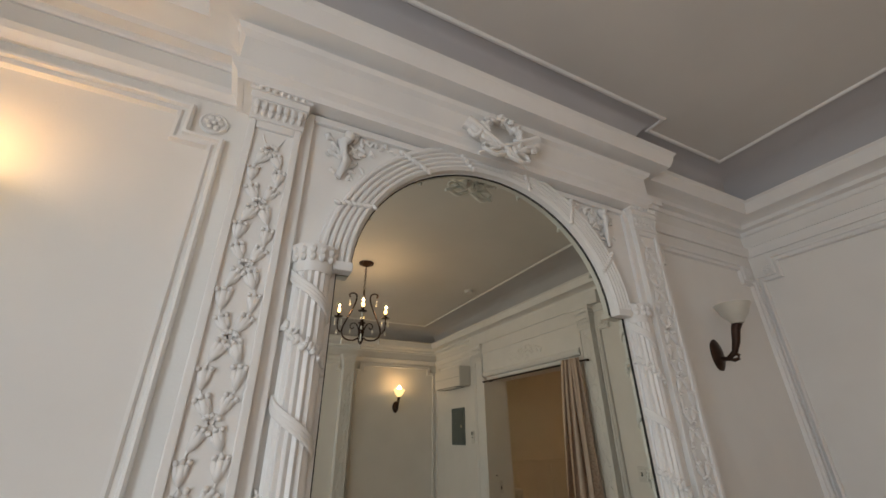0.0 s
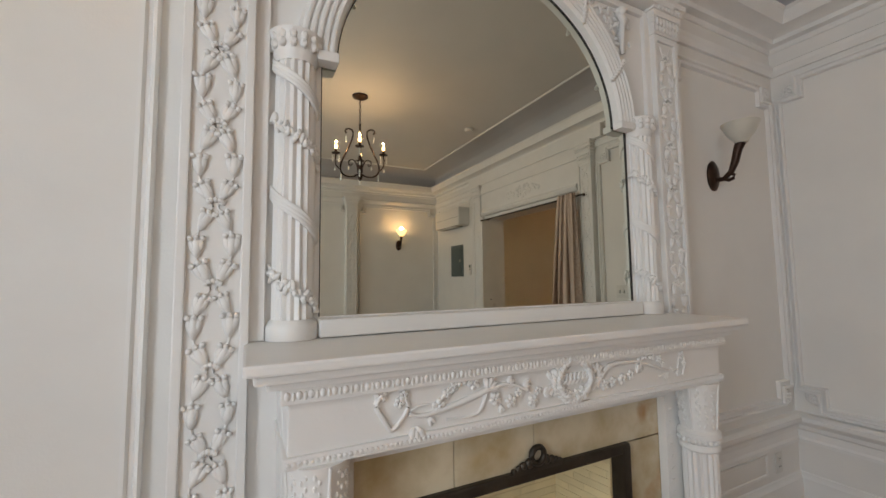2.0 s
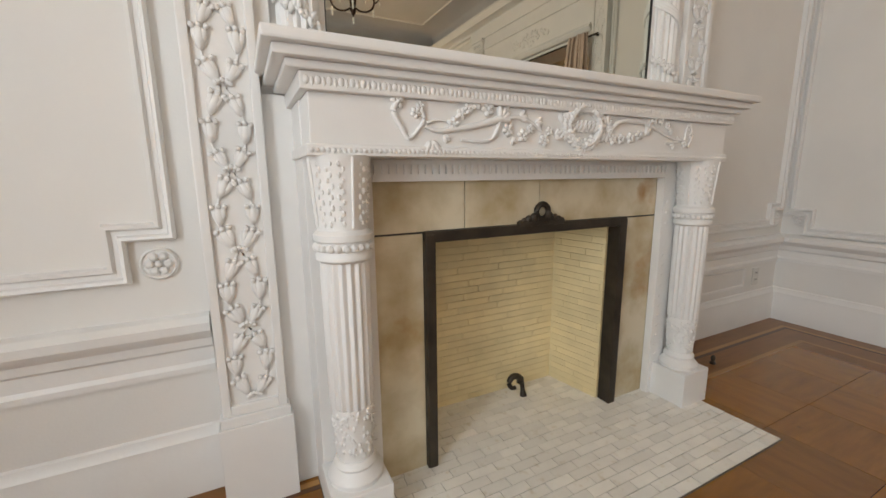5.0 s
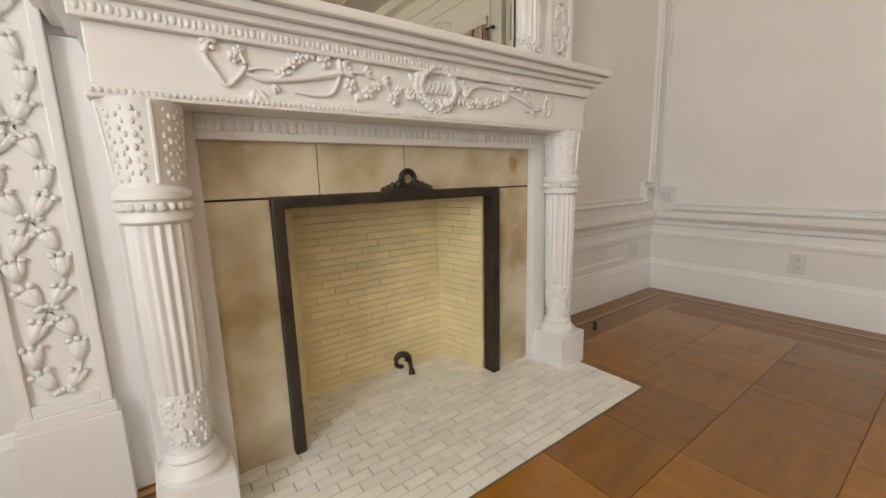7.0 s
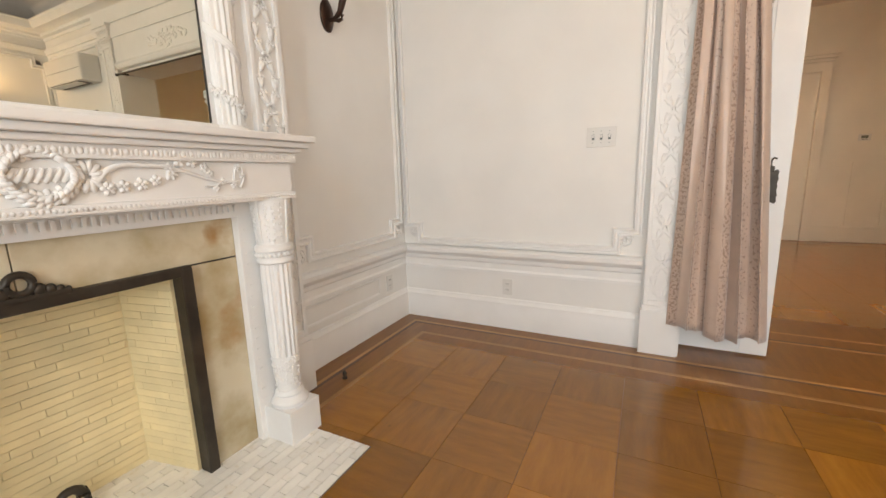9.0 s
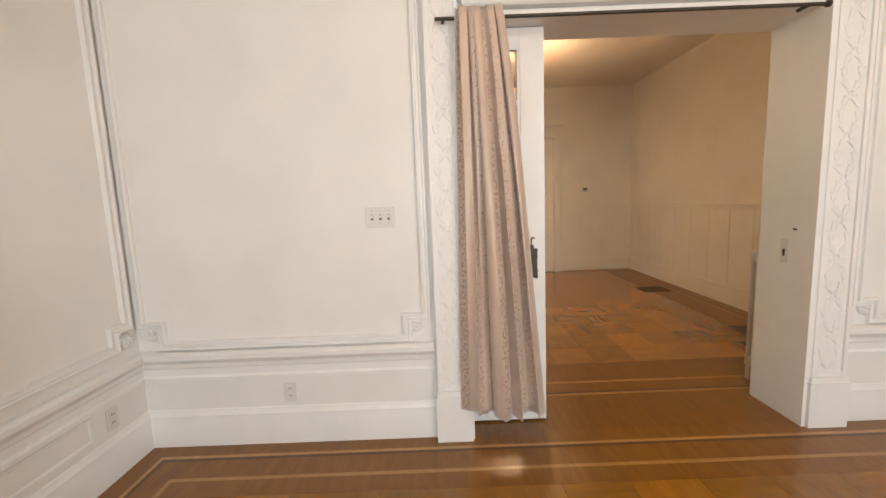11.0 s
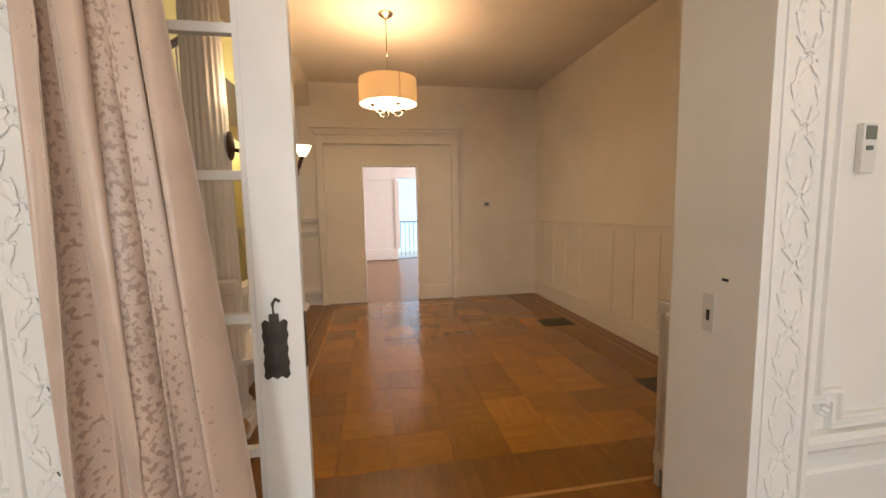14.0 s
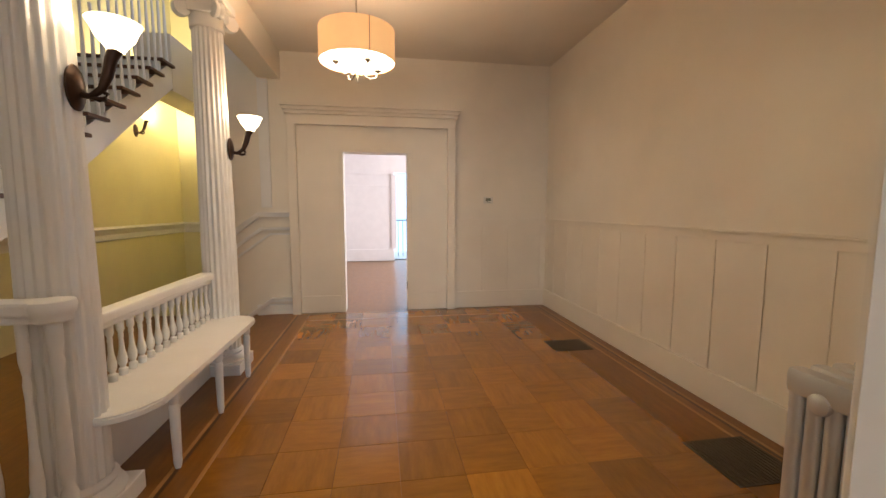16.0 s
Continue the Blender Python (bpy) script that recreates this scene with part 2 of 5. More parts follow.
def box(bm, x0, x1, y0, y1, z0, z1, bev=0.0):
    vs = [bm.verts.new((x, y, z)) for x in (x0, x1) for y in (y0, y1) for z in (z0, z1)]
    fs = [bm.faces.new([vs[i] for i in q]) for q in ((0, 1, 3, 2), (4, 6, 7, 5), (0, 4, 5, 1), (2, 3, 7, 6), (0, 2, 6, 4), (1, 5, 7, 3))]
    if bev:
        es = list({e for f in fs for e in f.edges})
        bmesh.ops.bevel(bm, geom=es, offset=bev, segments=2, affect="EDGES", profile=0.6)
    return vs


def boxes(*bs, bev=0.0):
    bm = bmesh.new()
    for b in bs:
        box(bm, *b, bev=bev)
    return bm


def sweep(bm, path, prof, up, closed=False):
    """Mitred moulding: prof is (sideways, up) pairs, sideways to the left of the path as seen from the tip of up."""
    up = Vector(up).normalized()
    P = [Vector(p) for p in path]
    n = len(P)
    rings = []
    for i in range(n):
        a = P[i] - P[i - 1] if (i > 0 or closed) else None
        b = P[(i + 1) % n] - P[i] if (i < n - 1 or closed) else None
        d1 = a.normalized() if a is not None else b.normalized()
        d2 = b.normalized() if b is not None else d1
        n1, n2 = up.cross(d1), up.cross(d2)
        m = n1 + n2
        m = m * (2.0 / max(m.length_squared, 0.05))
        rings.append([bm.verts.new(P[i] + m * s + up * h) for s, h in prof])
    k = len(prof)
    for i in range(n if closed else n - 1):
        r0, r1 = rings[i], rings[(i + 1) % n]
        for j in range(k - 1):
            bm.faces.new((r0[j], r0[j + 1], r1[j + 1], r1[j]))
    if not closed:
        for r in (rings[0], rings[-1]):
            try:
                bm.faces.new(r)
            except ValueError:
                pass
    return bm


def lathe(bm, prof, seg=24, cx=0, cy=0, flutes=0, depth=0.0, m=None):
    rings = []
    for r, z in prof:
        ring = []
        for i in range(seg):
            a = 2 * math.pi * i / seg
            rr = r * (1 - depth * (0.5 + 0.5 * math.cos(a * flutes))) if flutes else r
            v = Vector((cx + rr * math.cos(a), cy + rr * math.sin(a), z))
            ring.append(bm.verts.new(m @ v if m else v))
        rings.append(ring)
    for a, b in zip(rings, rings[1:]):
        for i in range(seg):
            j = (i + 1) % seg
            bm.faces.new((a[i], a[j], b[j], b[i]))
    bm.faces.new(rings[0]), bm.faces.new(rings[-1])
    return bm


def tube(bm, pts, rad, seg=8):
    P = [Vector(p) for p in pts]
    rings = []
    for i, p in enumerate(P):
        d = (P[min(i + 1, len(P) - 1)] - P[max(i - 1, 0)]).normalized()
        q = d.to_track_quat("Z", "Y")
        r = rad[i] if isinstance(rad, (list, tuple)) else rad
        rings.append([bm.verts.new(p + q @ Vector((r * math.cos(2 * math.pi * k / seg), r * math.sin(2 * math.pi * k / seg), 0))) for k in range(seg)])
    for a, b in zip(rings, rings[1:]):
        for i in range(seg):
            j = (i + 1) % seg
            bm.faces.new((a[i], a[j], b[j], b[i]))
    bm.faces.new(rings[0]), bm.faces.new(rings[-1])
    return bm


BALLS = {}


def ball(u, v):
    if (u, v) not in BALLS:
        vs = [Vector((0, 0, -1))]
        for j in range(1, v):
            b = math.pi * j / v - math.pi / 2
            vs += [Vector((math.cos(b) * math.cos(2 * math.pi * i / u), math.cos(b) * math.sin(2 * math.pi * i / u), math.sin(b))) for i in range(u)]
        vs.append(Vector((0, 0, 1)))
        fs = [(0, 1 + (i + 1) % u, 1 + i) for i in range(u)]
        for j in range(v - 2):
            o = 1 + j * u
            fs += [(o + i, o + (i + 1) % u, o + u + (i + 1) % u, o + u + i) for i in range(u)]
        o = 1 + (v - 2) * u
        fs += [(o + i, o + (i + 1) % u, len(vs) - 1) for i in range(u)]
        BALLS[(u, v)] = (vs, fs)
    return BALLS[(u, v)]


def blob(bm, c, r, sx=1, sy=1, sz=1, rot=0.0, ax="Y", u=7, v=5):
    """A small rounded clump of carving."""
    m = Matrix.Translation(c) @ Matrix.Rotation(rot, 4, ax) @ Matrix.Diagonal((r * sx, r * sy, r * sz, 1))
    vs, fs = ball(u, v)
    made = [bm.verts.new(m @ p) for p in vs]
    for f in fs:
        bm.faces.new([made[i] for i in f])


def leaf(bm, c, r, ang, n, flat=0.35, long=2.0):
    """A pointed carved leaf lying on a face with normal axis n ('y' or 'x')."""
    if n == "y":
        blob(bm, c, r, long, flat, 0.75, ang, "Y")
    else:
        blob(bm, c, r, flat, long, 0.75, ang, "X")


def smooth_line(pts, step=5):
    """Points of a curve drawn smoothly through a few guide points."""
    P = [Vector(p) for p in pts]
    P = [P[0] * 2 - P[1]] + P + [P[-1] * 2 - P[-2]]
    out = []
    for a, b, c, d in zip(P, P[1:], P[2:], P[3:]):
        for k in range(step):
            t = k / step
            out.append(0.5 * (2 * b + (c - a) * t + (2 * a - 5 * b + 4 * c - d) * t * t + (3 * b - a - 3 * c + d) * t ** 3))
    return out + [P[-2]]


# ---- setting: floors, walls, ceilings ----
def structure(name, bm, material, label, category="wall", smooth=None):
    return tagged(part(name, bm, material, None, "", smooth), label, category, "", "structure")


floor = structure("floor", boxes((PX0 - 0.3, 13.6, -6.0, 0.06, -0.25, -0.012), (PX0 - 0.3, 8.24, 0.06, 1.9, -0.25, -0.012)), OAKB, "worn honey-brown oak parquet floor with inlaid border", "floor")
T = 0.25
structure("wall_north", boxes((PX0 - T, 0.26, PY1, PY1 + T, 0, 3.6), (1.545, PX1, PY1, PY1 + T, 0, 3.6), (0.26, 1.545, PY1, PY1 + T, 0.97, 3.6), (0.26, 1.545, PY1 + 0.2, PY1 + T + 0.2, 0, 0.97)), WALL, "white painted plaster wall with panel mouldings")
structure("wall_south", boxes((PX0 - T, PX1, PY0 - T, PY0, 0, 3.6)), WALL, "white painted plaster wall with panel mouldings")
WINS = [(-3.6, -2.8), (-2.5, -1.7), (-0.65, 0.15)]
ws, y_prev = [], PY0
for a, b in WINS:
    ws += [(PX0 - T, PX0, y_prev, a, 0, 3.6), (PX0 - T, PX0, a, b, 0, 0.55), (PX0 - T, PX0, a, b, 2.75, 3.6)]
    y_prev = b
ws.append((PX0 - T, PX0, y_prev, PY1, 0, 3.6))
structure("wall_west", boxes(*ws), WALL, "white painted plaster wall with tall windows")
structure("wall_east", boxes((PX1, WX, OY1 + 0.06, PY1 + T, 0, 3.6), (PX1, WX, PY0 - T, OY0, 0, 3.6), (PX1, WX, OY0, OY1 + 0.06, OZ, 3.6)), WALL, "white painted wall with wide sliding-door opening")
structure("ceiling", boxes((PX0 - T, PX1, PY0 - T, PY1 + T, PZ, PZ + 0.2)), CEIL, "off-white painted plaster ceiling", "ceiling")

# cove and border line round the parlour ceiling; it breaks forward over the chimney breast
bm = bmesh.new()
room = [(PX0, PY0, 0), (PX1, PY0, 0), (PX1, PY1, 0), (1.86, PY1, 0), (1.86, BRK - 0.03, 0), (-0.19, BRK - 0.03, 0), (-0.19, PY1, 0), (PX0, PY1, 0)]
inner = [(PX0 + 0.40, PY0 + 0.40), (2.745, PY0 + 0.40), (2.745, 1.19), (2.0, 1.19), (2.0, 1.08), (-0.31, 1.08), (-0.31, 1.19), (PX0 + 0.40, 1.19)]
rings = []
for k in range(12):
    a = math.pi / 2 * k / 11
    rings.append([bm.verts.new((ox + (ix - ox) * (1 - math.cos(a)), oy + (iy - oy) * (1 - math.cos(a)), 3.03 + 0.287 * math.sin(a))) for (ox, oy, _), (ix, iy) in zip(room, inner)])
for r0, r1 in zip(rings, rings[1:]):
    for i in range(len(room)):
        j = (i + 1) % len(room)
        bm.faces.new((r0[i], r0[j], r1[j], r1[i]))
structure("ceiling_cove", bm, COVE, "grey plaster cove below the ceiling", "cove", 40)
bm = sweep(bmesh.new(), [(x, y, 0) for x, y in inner], [(-0.004, 3.325), (-0.004, 3.312), (0.002, 3.306), (0.012, 3.306), (0.018, 3.312), (0.018, 3.325)], (0, 0, 1), True)
structure("trim_ceiling_line", bm, WHITE, "thin white moulded line on the ceiling", "trim", 30)
CORN = [(0.0, 2.90), (0.01, 2.90), (0.015, 2.91), (0.015, 2.93), (0.05, 2.94), (0.055, 2.965), (0.09, 2.985), (0.15, 2.99), (0.165, 3.02), (0.175, 3.06), (0.19, 3.075), (0.17, 3.085), (0.0, 3.085)]
structure("trim_cornice", sweep(bmesh.new(), room, CORN, (0, 0, 1), True), WHITE, "white painted moulded plaster cornice", "cornice", 25)
PIC = [(0.0, 2.735), (0.018, 2.735), (0.022, 2.75), (0.034, 2.765), (0.04, 2.79), (0.02, 2.805), (0.0, 2.808)]
RAIL = [(0.0, 0.40), (0.014, 0.40), (0.014, 0.418), (0.006, 0.43), (0.006, 0.47), (0.018, 0.48), (0.022, 0.505), (0.038, 0.52), (0.048, 0.535), (0.05, 0.56), (0.03, 0.575), (0.0, 0.58)]
BASE = [(0.0, 0.0), (0.022, 0.0), (0.022, 0.15), (0.018, 0.165), (0.018, 0.185), (0.009, 0.20), (0.006, 0.215), (0.0, 0.22)]


def runs(name, prof, paths, label, category):
    bm = bmesh.new()
    for p in paths:
        sweep(bm, [(x, y, 0) for x, y in p], prof, (0, 0, 1))
    return structure(name, bm, WHITE, label, category, 25)


E1 = [(PX1, -0.284), (PX1, PY1), (1.96, PY1)]
E2 = [(-0.15, PY1), (PX0, PY1)]
E3 = [(PX0, PY0), (PX1, PY0), (PX1, -2.621)]
runs("trim_picture_rail", PIC, [E1, E2, E3], "white painted picture rail", "trim")
runs("trim_chair_rail", RAIL, [E1, E2, E3], "white painted deep chair rail", "trim")
runs("baseboard", BASE, [E1, E2, E3], "tall white painted baseboard", "baseboard")

PAN = [(0.0, 0.0), (0.0, 0.02), (0.006, 0.029), (0.014, 0.026), (0.018, 0.012), (0.03, 0.011), (0.036, 0.022), (0.046, 0.022), (0.05, 0.0)]


def rosette(parent, c, axis, r=0.047):
    """Round carved flower set in the notched corner of a panel."""
    bm = bmesh.new()
    turn = {"y": Matrix.Rotation(math.pi / 2, 4, "X"), "x": Matrix.Rotation(-math.pi / 2, 4, "Y")}[axis]
    m = Matrix.Translation(c) @ turn
    lathe(bm, [(r, 0.0), (r, 0.008), (r * 0.88, 0.013), (r * 0.8, 0.008), (r * 0.3, 0.008), (r * 0.1, 0.009)], 20, m=m)
    for k in range(6):
        a = k * math.pi / 3
        p = m @ Vector((r * 0.48 * math.cos(a), r * 0.48 * math.sin(a), 0.010))
        blob(bm, p, r * 0.27, 1, 1, 1, u=6, v=4)
    blob(bm, m @ Vector((0, 0, 0.012)), r * 0.22, u=6, v=4)
    return part("rosette", bm, WHITE, parent, "", 50)


def panel(label, axis, c, u0, u1, v0, v1, notch=0.10, into=1):
    """Moulded wall panel with notched corners and a rosette in each: axis is the wall's normal, c its plane, into the way to the room."""
    th = empty("wall_panel", label, "wall panel", "moulded wall panels", "structure")
    q = notch
    pts = [(u0 + q, v0), (u1 - q, v0), (u1 - q, v0 + q), (u1, v0 + q), (u1, v1 - q), (u1 - q, v1 - q), (u1 - q, v1), (u0 + q, v1), (u0 + q, v1 - q), (u0, v1 - q), (u0, v0 + q), (u0 + q, v0 + q)]
    P = [(u, c, v) if axis == "y" else (c, u, v) for u, v in pts]
    up = (0, into, 0) if axis == "y" else (into, 0, 0)
    bm = sweep(bmesh.new(), P, PAN, up, True)
    part("moulding", bm, WHITE, th, "", 30)
    h = q * 0.42
    for u in (u0 + h, u1 - h):
        for v in (v0 + h, v1 - h):
            p = (u, c, v) if axis == "y" else (c, u, v)
            ob = rosette(th, p, axis)
    return th


LBL = "white moulded panel with notched corners and carved rosettes"
panel(LBL, "y", PY1, PX0 + 0.12, -0.208, 0.69, 2.685, 0.115, -1)
panel(LBL, "y", PY1, 2.01, PX1 - 0.055, 0.635, 2.655, 0.10, -1)
panel(LBL, "x", PX1, -0.225, PY1 - 0.055, 0.635, 2.655, 0.115, -1)
panel(LBL, "x", PX1, -4.0, -2.70, 0.635, 2.655, 0.10, -1)
panel(LBL, "y", PY0, 1.72, PX1 - 0.08, 0.635, 2.655, 0.10, 1)
panel(LBL, "y", PY0, -0.1, 1.48, 0.635, 2.655, 0.10, 1)
panel(LBL, "y", PY0, PX0 + 0.1, -0.3, 0.635, 2.655, 0.10, 1)
dado = empty("dado_panel", "plain white recessed panel below the chair rail", "wall panel", "", "structure")
part("moulding", sweep(bmesh.new(), [(1.99, PY1, 0.26), (2.78, PY1, 0.26), (2.78, PY1, 0.385), (1.99, PY1, 0.385)], [(0, 0), (0, 0.006), (0.012, 0.004), (0.016, 0)], (0, -1, 0), True), WHITE, dado)


def garland_chain(bm, axis, c, mid, z0, z1, half, period, out, size=1.0):
    """Two low stems that cross and part again up a pilaster shaft, with sprays of leaves and berries."""
    rng = random.Random(4)

    lift = 0.0 if axis == "y" else -0.0015

    def at(u, z, d):
        d += lift
        return Vector((u, c + out * d, z)) if axis == "y" else Vector((c + out * d, u, z))

    def bend(z, s):
        ph = math.pi * (z - z0) / period
        return mid + s * half * abs(math.sin(ph)) ** 0.75

    def turned(a):
        return -a if axis == "y" else a

    n = int((z1 - z0) / 0.012)
    for s in (1, -1):
        tube(bm, [at(bend(z0 + (z1 - z0) * i / n, s), z0 + (z1 - z0) * i / n, 0.0) for i in range(n + 1)], 0.0032 * size, 5)
    k = 0
    while z0 + k * period < z1:
        for s in (1, -1):
            for fr in (0.05, 0.36, 0.67):
                z = z0 + (k + fr) * period + rng.uniform(-0.004, 0.004)
                if z > z1 - 0.055:
                    continue
                u = bend(z, s)
                ahead = math.atan2(0.055, bend(z + 0.055, s) - u)
                g = size * rng.uniform(0.92, 1.08)
                # a husk: leaves that open upwards from a narrow foot, and berries in its mouth
                for da, ln, r in ((0.0, 0.030, 0.0165), (-0.24, 0.034, 0.0125), (0.24, 0.034, 0.0125)):
                    a = ahead + da + rng.uniform(-0.06, 0.06)
                    leaf(bm, at(u + ln * g * math.cos(a), z + ln * g * math.sin(a), 0.002), r * g, turned(a), axis, 0.55 if axis == "y" else 0.26, 1.9)
                for j in (-1, 0, 1):
                    a = ahead + 0.27 * j
                    blob(bm, at(u + 0.058 * g * math.cos(a), z + 0.058 * g * math.sin(a), 0.005 if axis == "y" else 0.001), 0.0074 * g, 1 if axis == "y" else 0.5, u=7, v=5)
        for da in range(5):
            a = math.pi * (0.1 + 0.2 * da)
            blob(bm, at(mid + 0.017 * size * math.cos(a), z0 + k * period + 0.006 + 0.010 * size * math.sin(a), 0.005 if axis == "y" else 0.001), 0.0075 * size, 1 if axis == "y" else 0.5, u=7, v=5)
        k += 1
    return bm


def pilaster(label, axis, c, u0, u1, out, soft=False, zb=0.30, zc=2.60, zt=2.80):
    """Panelled pilaster: plinth, framed shaft with carved leaf chains, flared leaf capital. c: face of the wall behind; out: way to the room."""
    th = empty("pilaster", label, "pilaster", "carved pilasters")
    def B(bm, a0, a1, d, z0, z1, bev=0.003):
        lo, hi = sorted((c + out * d, c))
        if axis == "y":
            box(bm, a0, a1, lo, hi, z0, z1, bev=bev)
        else:
            box(bm, lo, hi, a0, a1, z0, z1, bev=bev)
    D = 0.145 if axis == "y" else 0.065
    w = u1 - u0
    bm = bmesh.new()
    B(bm, u0 - 0.015, u1 + 0.015, D + 0.015, 0, zb - 0.03)
    part("plinth", bm, WHITE, th)
    bm = bmesh.new()
    B(bm, u0 - 0.008, u1 + 0.008, D + 0.009, zb - 0.03, zb)
    part("plinth_cap", bm, WHITE, th)
    bm = bmesh.new()
    B(bm, u0, u1, D - 0.012, zb, zc)
    part("shaft", bm, WHITE, th)
    for nm, a0, a1, z0, z1 in (("stile", u0 - 0.001, u0 + 0.022, zb, zc), ("stile", u1 - 0.022, u1 + 0.001, zb, zc), ("rail", u0 + 0.022, u1 - 0.022, zb, zb + 0.03), ("rail", u0 + 0.022, u1 - 0.022, zc - 0.03, zc)):
        bm = bmesh.new()
        B(bm, a0, a1, D, z0, z1, 0.004)
        part(nm, bm, WHITE, th)
    bm = garland_chain(bmesh.new(), axis, c + out * (D - 0.010), (u0 + u1) / 2, zb + 0.04, zc - 0.05, w * 0.25, 0.215, out, 1.0 if axis == "y" else 0.9)
    part("leaf_chain", bm, WHITE, th, "carved white leaf chain", 60)
    bm = bmesh.new()
    for k in range(7):
        e = 0.045 * (k / 6) ** 2.2
        B(bm, u0 - 0.004 - e, u1 + 0.004 + e, D + 0.004 + e, zc + (zt - zc) * k / 7, zc + (zt - zc) * (k + 1) / 7 + 0.0005, 0)
    for k in range(7):
        u = u0 + w * (k + 0.5) / 7
        for zz, dd, rr in ((zc + 0.03, 0.008, 0.012), (zc + 0.06, 0.012, 0.014), (zc + 0.125, 0.026, 0.011)):
            p = (u, c + out * (D + dd), zz) if axis == "y" else (c + out * (D + dd), u, zz)
            blob(bm, p, rr, 0.8 if axis == "y" else 0.6, 0.6 if axis == "y" else 0.8, 1.5, u=6, v=4)
    part("capital", bm, WHITE, th, "flared carved leaf capital", 40)
    return th


pilaster("white pilaster with carved leaf chains beside the mantel", "y", PY1, -0.135, 0.035, -1)
pilaster("white pilaster with carved leaf chains beside the mantel", "y", PY1, 1.765, 1.935, -1)
pilaster("white carved pilaster beside the sliding-door opening", "x", PX1, -0.475, -0.30, -1)
pilaster("white carved pilaster beside the sliding-door opening", "x", PX1, -2.605, -2.411, -1)
for u in (1.53, -0.32):
    pilaster("white carved pilaster on the plain wall", "y", PY0, u - 0.07, u + 0.1, 1)

# entablature over the door opening, with a carved panel
ent = empty("door_entablature", "white entablature with carved scrolls over the opening", "entablature", "", "structure")
part("fascia", boxes((PX1 - 0.045, PX1, -2.40, -0.475, OZ + 0.06, 2.66), bev=0.002), WHITE, ent)
part("architrave", sweep(bmesh.new(), [(PX1, -2.38, 2.37), (PX1, -0.50, 2.37)], [(-0.04, 0), (-0.04, 0.06), (-0.01, 0.075), (0.02, 0.06), (0.03, 0.05), (0.03, 0)], (-1, 0, 0)), WHITE, ent)
part("upper_moulding", boxes((PX1 - 0.075, PX1, -2.72, -0.15, 2.80, 2.93), (PX1 - 0.06, PX1, -2.40, -0.475, 2.66, 2.80), bev=0.004), WHITE, ent)
bm = bmesh.new()
rng = random.Random(7)
for i in range(90):
    s = rng.uniform(-1, 1)
    h = 0.07 * (1 - abs(s)) + 0.02
    leaf(bm, (PX1 - 0.047, -1.44 + 0.34 * s, 2.52 + rng.uniform(-h, h)), rng.uniform(0.012, 0.02), rng.uniform(0, 3), "x", 0.6, 1.6)
part("carving", bm, WHITE, ent, "carved wreath and ribbons", 60)

# jambs of the opening
structure("door_jamb", boxes((PX1 - 0.06, WX + 0.016, OY0 - 0.03, OY0 + 0.005, 0, OZ), (PX1 - 0.06, 3.235, OY1, OY1 + 0.024, 0, OZ), (PX1 - 0.0, 3.235, OY1 + 0.024, OY1 + 0.062, 0, OZ), (3.315, WX + 0.02, OY1, OY1 + 0.062, 0, OZ), (PX1 - 0.01, WX + 0.02, OY0, OY1, OZ - 0.03, OZ + 0.004), bev=0.003), WHITE, "white painted jambs and head of the opening", "door frame")

# ---- hall ----
structure("wall_hall_side", boxes((WX, HX1, HY0 - 0.2, HY0, 0, 3.6)), HWALL, "cream painted hall wall above panelled wainscot")
structure("wall_hall_front", boxes((WX, WX + 0.03, HY0, OY0 - 0.001, 0, 3.6), (WX, WX + 0.03, OY1 + 0.062, 1.9, 0, 3.6), (WX, WX + 0.03, OY0, OY1 + 0.06, OZ, 3.6)), HWALL, "cream painted wall around the opening")
DY0, DY1, DZ = -1.845, -1.025, 2.05
structure("wall_hall_far", boxes((HX1, HX1 + 0.18, HY0 - 0.2, DY0, 0, 3.6), (HX1, HX1 + 0.18, DY1, 0.33, 0, 3.6), (HX1, HX1 + 0.18, DY0, DY1, DZ, 3.6)), HWALL, "cream painted wall with a doorway in a wide casing")
structure("ceiling_hall", boxes((WX, HX1, HY0 - 0.2, 0.0, HZ, HZ + 0.2)), HCEIL, "cream painted plaster ceiling", "ceiling")
structure("trim_beam", boxes((WX, HX1, -0.32, -0.06, 2.88, HZ), bev=0.01), HWALL, "cream plaster beam carried by the columns", "beam")
structure("wall_stair_back", boxes((WX, 10.4, 1.9, 2.05, -1.2, 5.2)), YELLOW, "yellow painted stairwell wall")
structure("wall_stair_end", boxes((10.4, 10.5, 0.33, 1.9, -1.2, 5.2), (HX1 + 0.18, 10.4, 0.25, 0.33, -1.2, 3.6)), YELLOW, "yellow painted stairwell wall")
structure("ceiling_stair", boxes((WX, 10.5, -0.02, 2.05, 5.0, 5.2), (7.89, 10.5, 0.78, 1.15, 2.64, 3.25)), HCEIL, "cream stairwell ceiling", "ceiling")
structure("trim_stair_rail", sweep(bmesh.new(), [(10.4, 0.34, 0), (10.4, 1.9, 0), (WX + 0.05, 1.9, 0)], [(0, 0.92), (0.02, 0.93), (0.02, 1.0), (0.035, 1.03), (0.05, 1.07), (0.03, 1.09), (0, 1.1)], (0, 0, 1)), WHITE, "white painted stairwell chair rail", "trim")

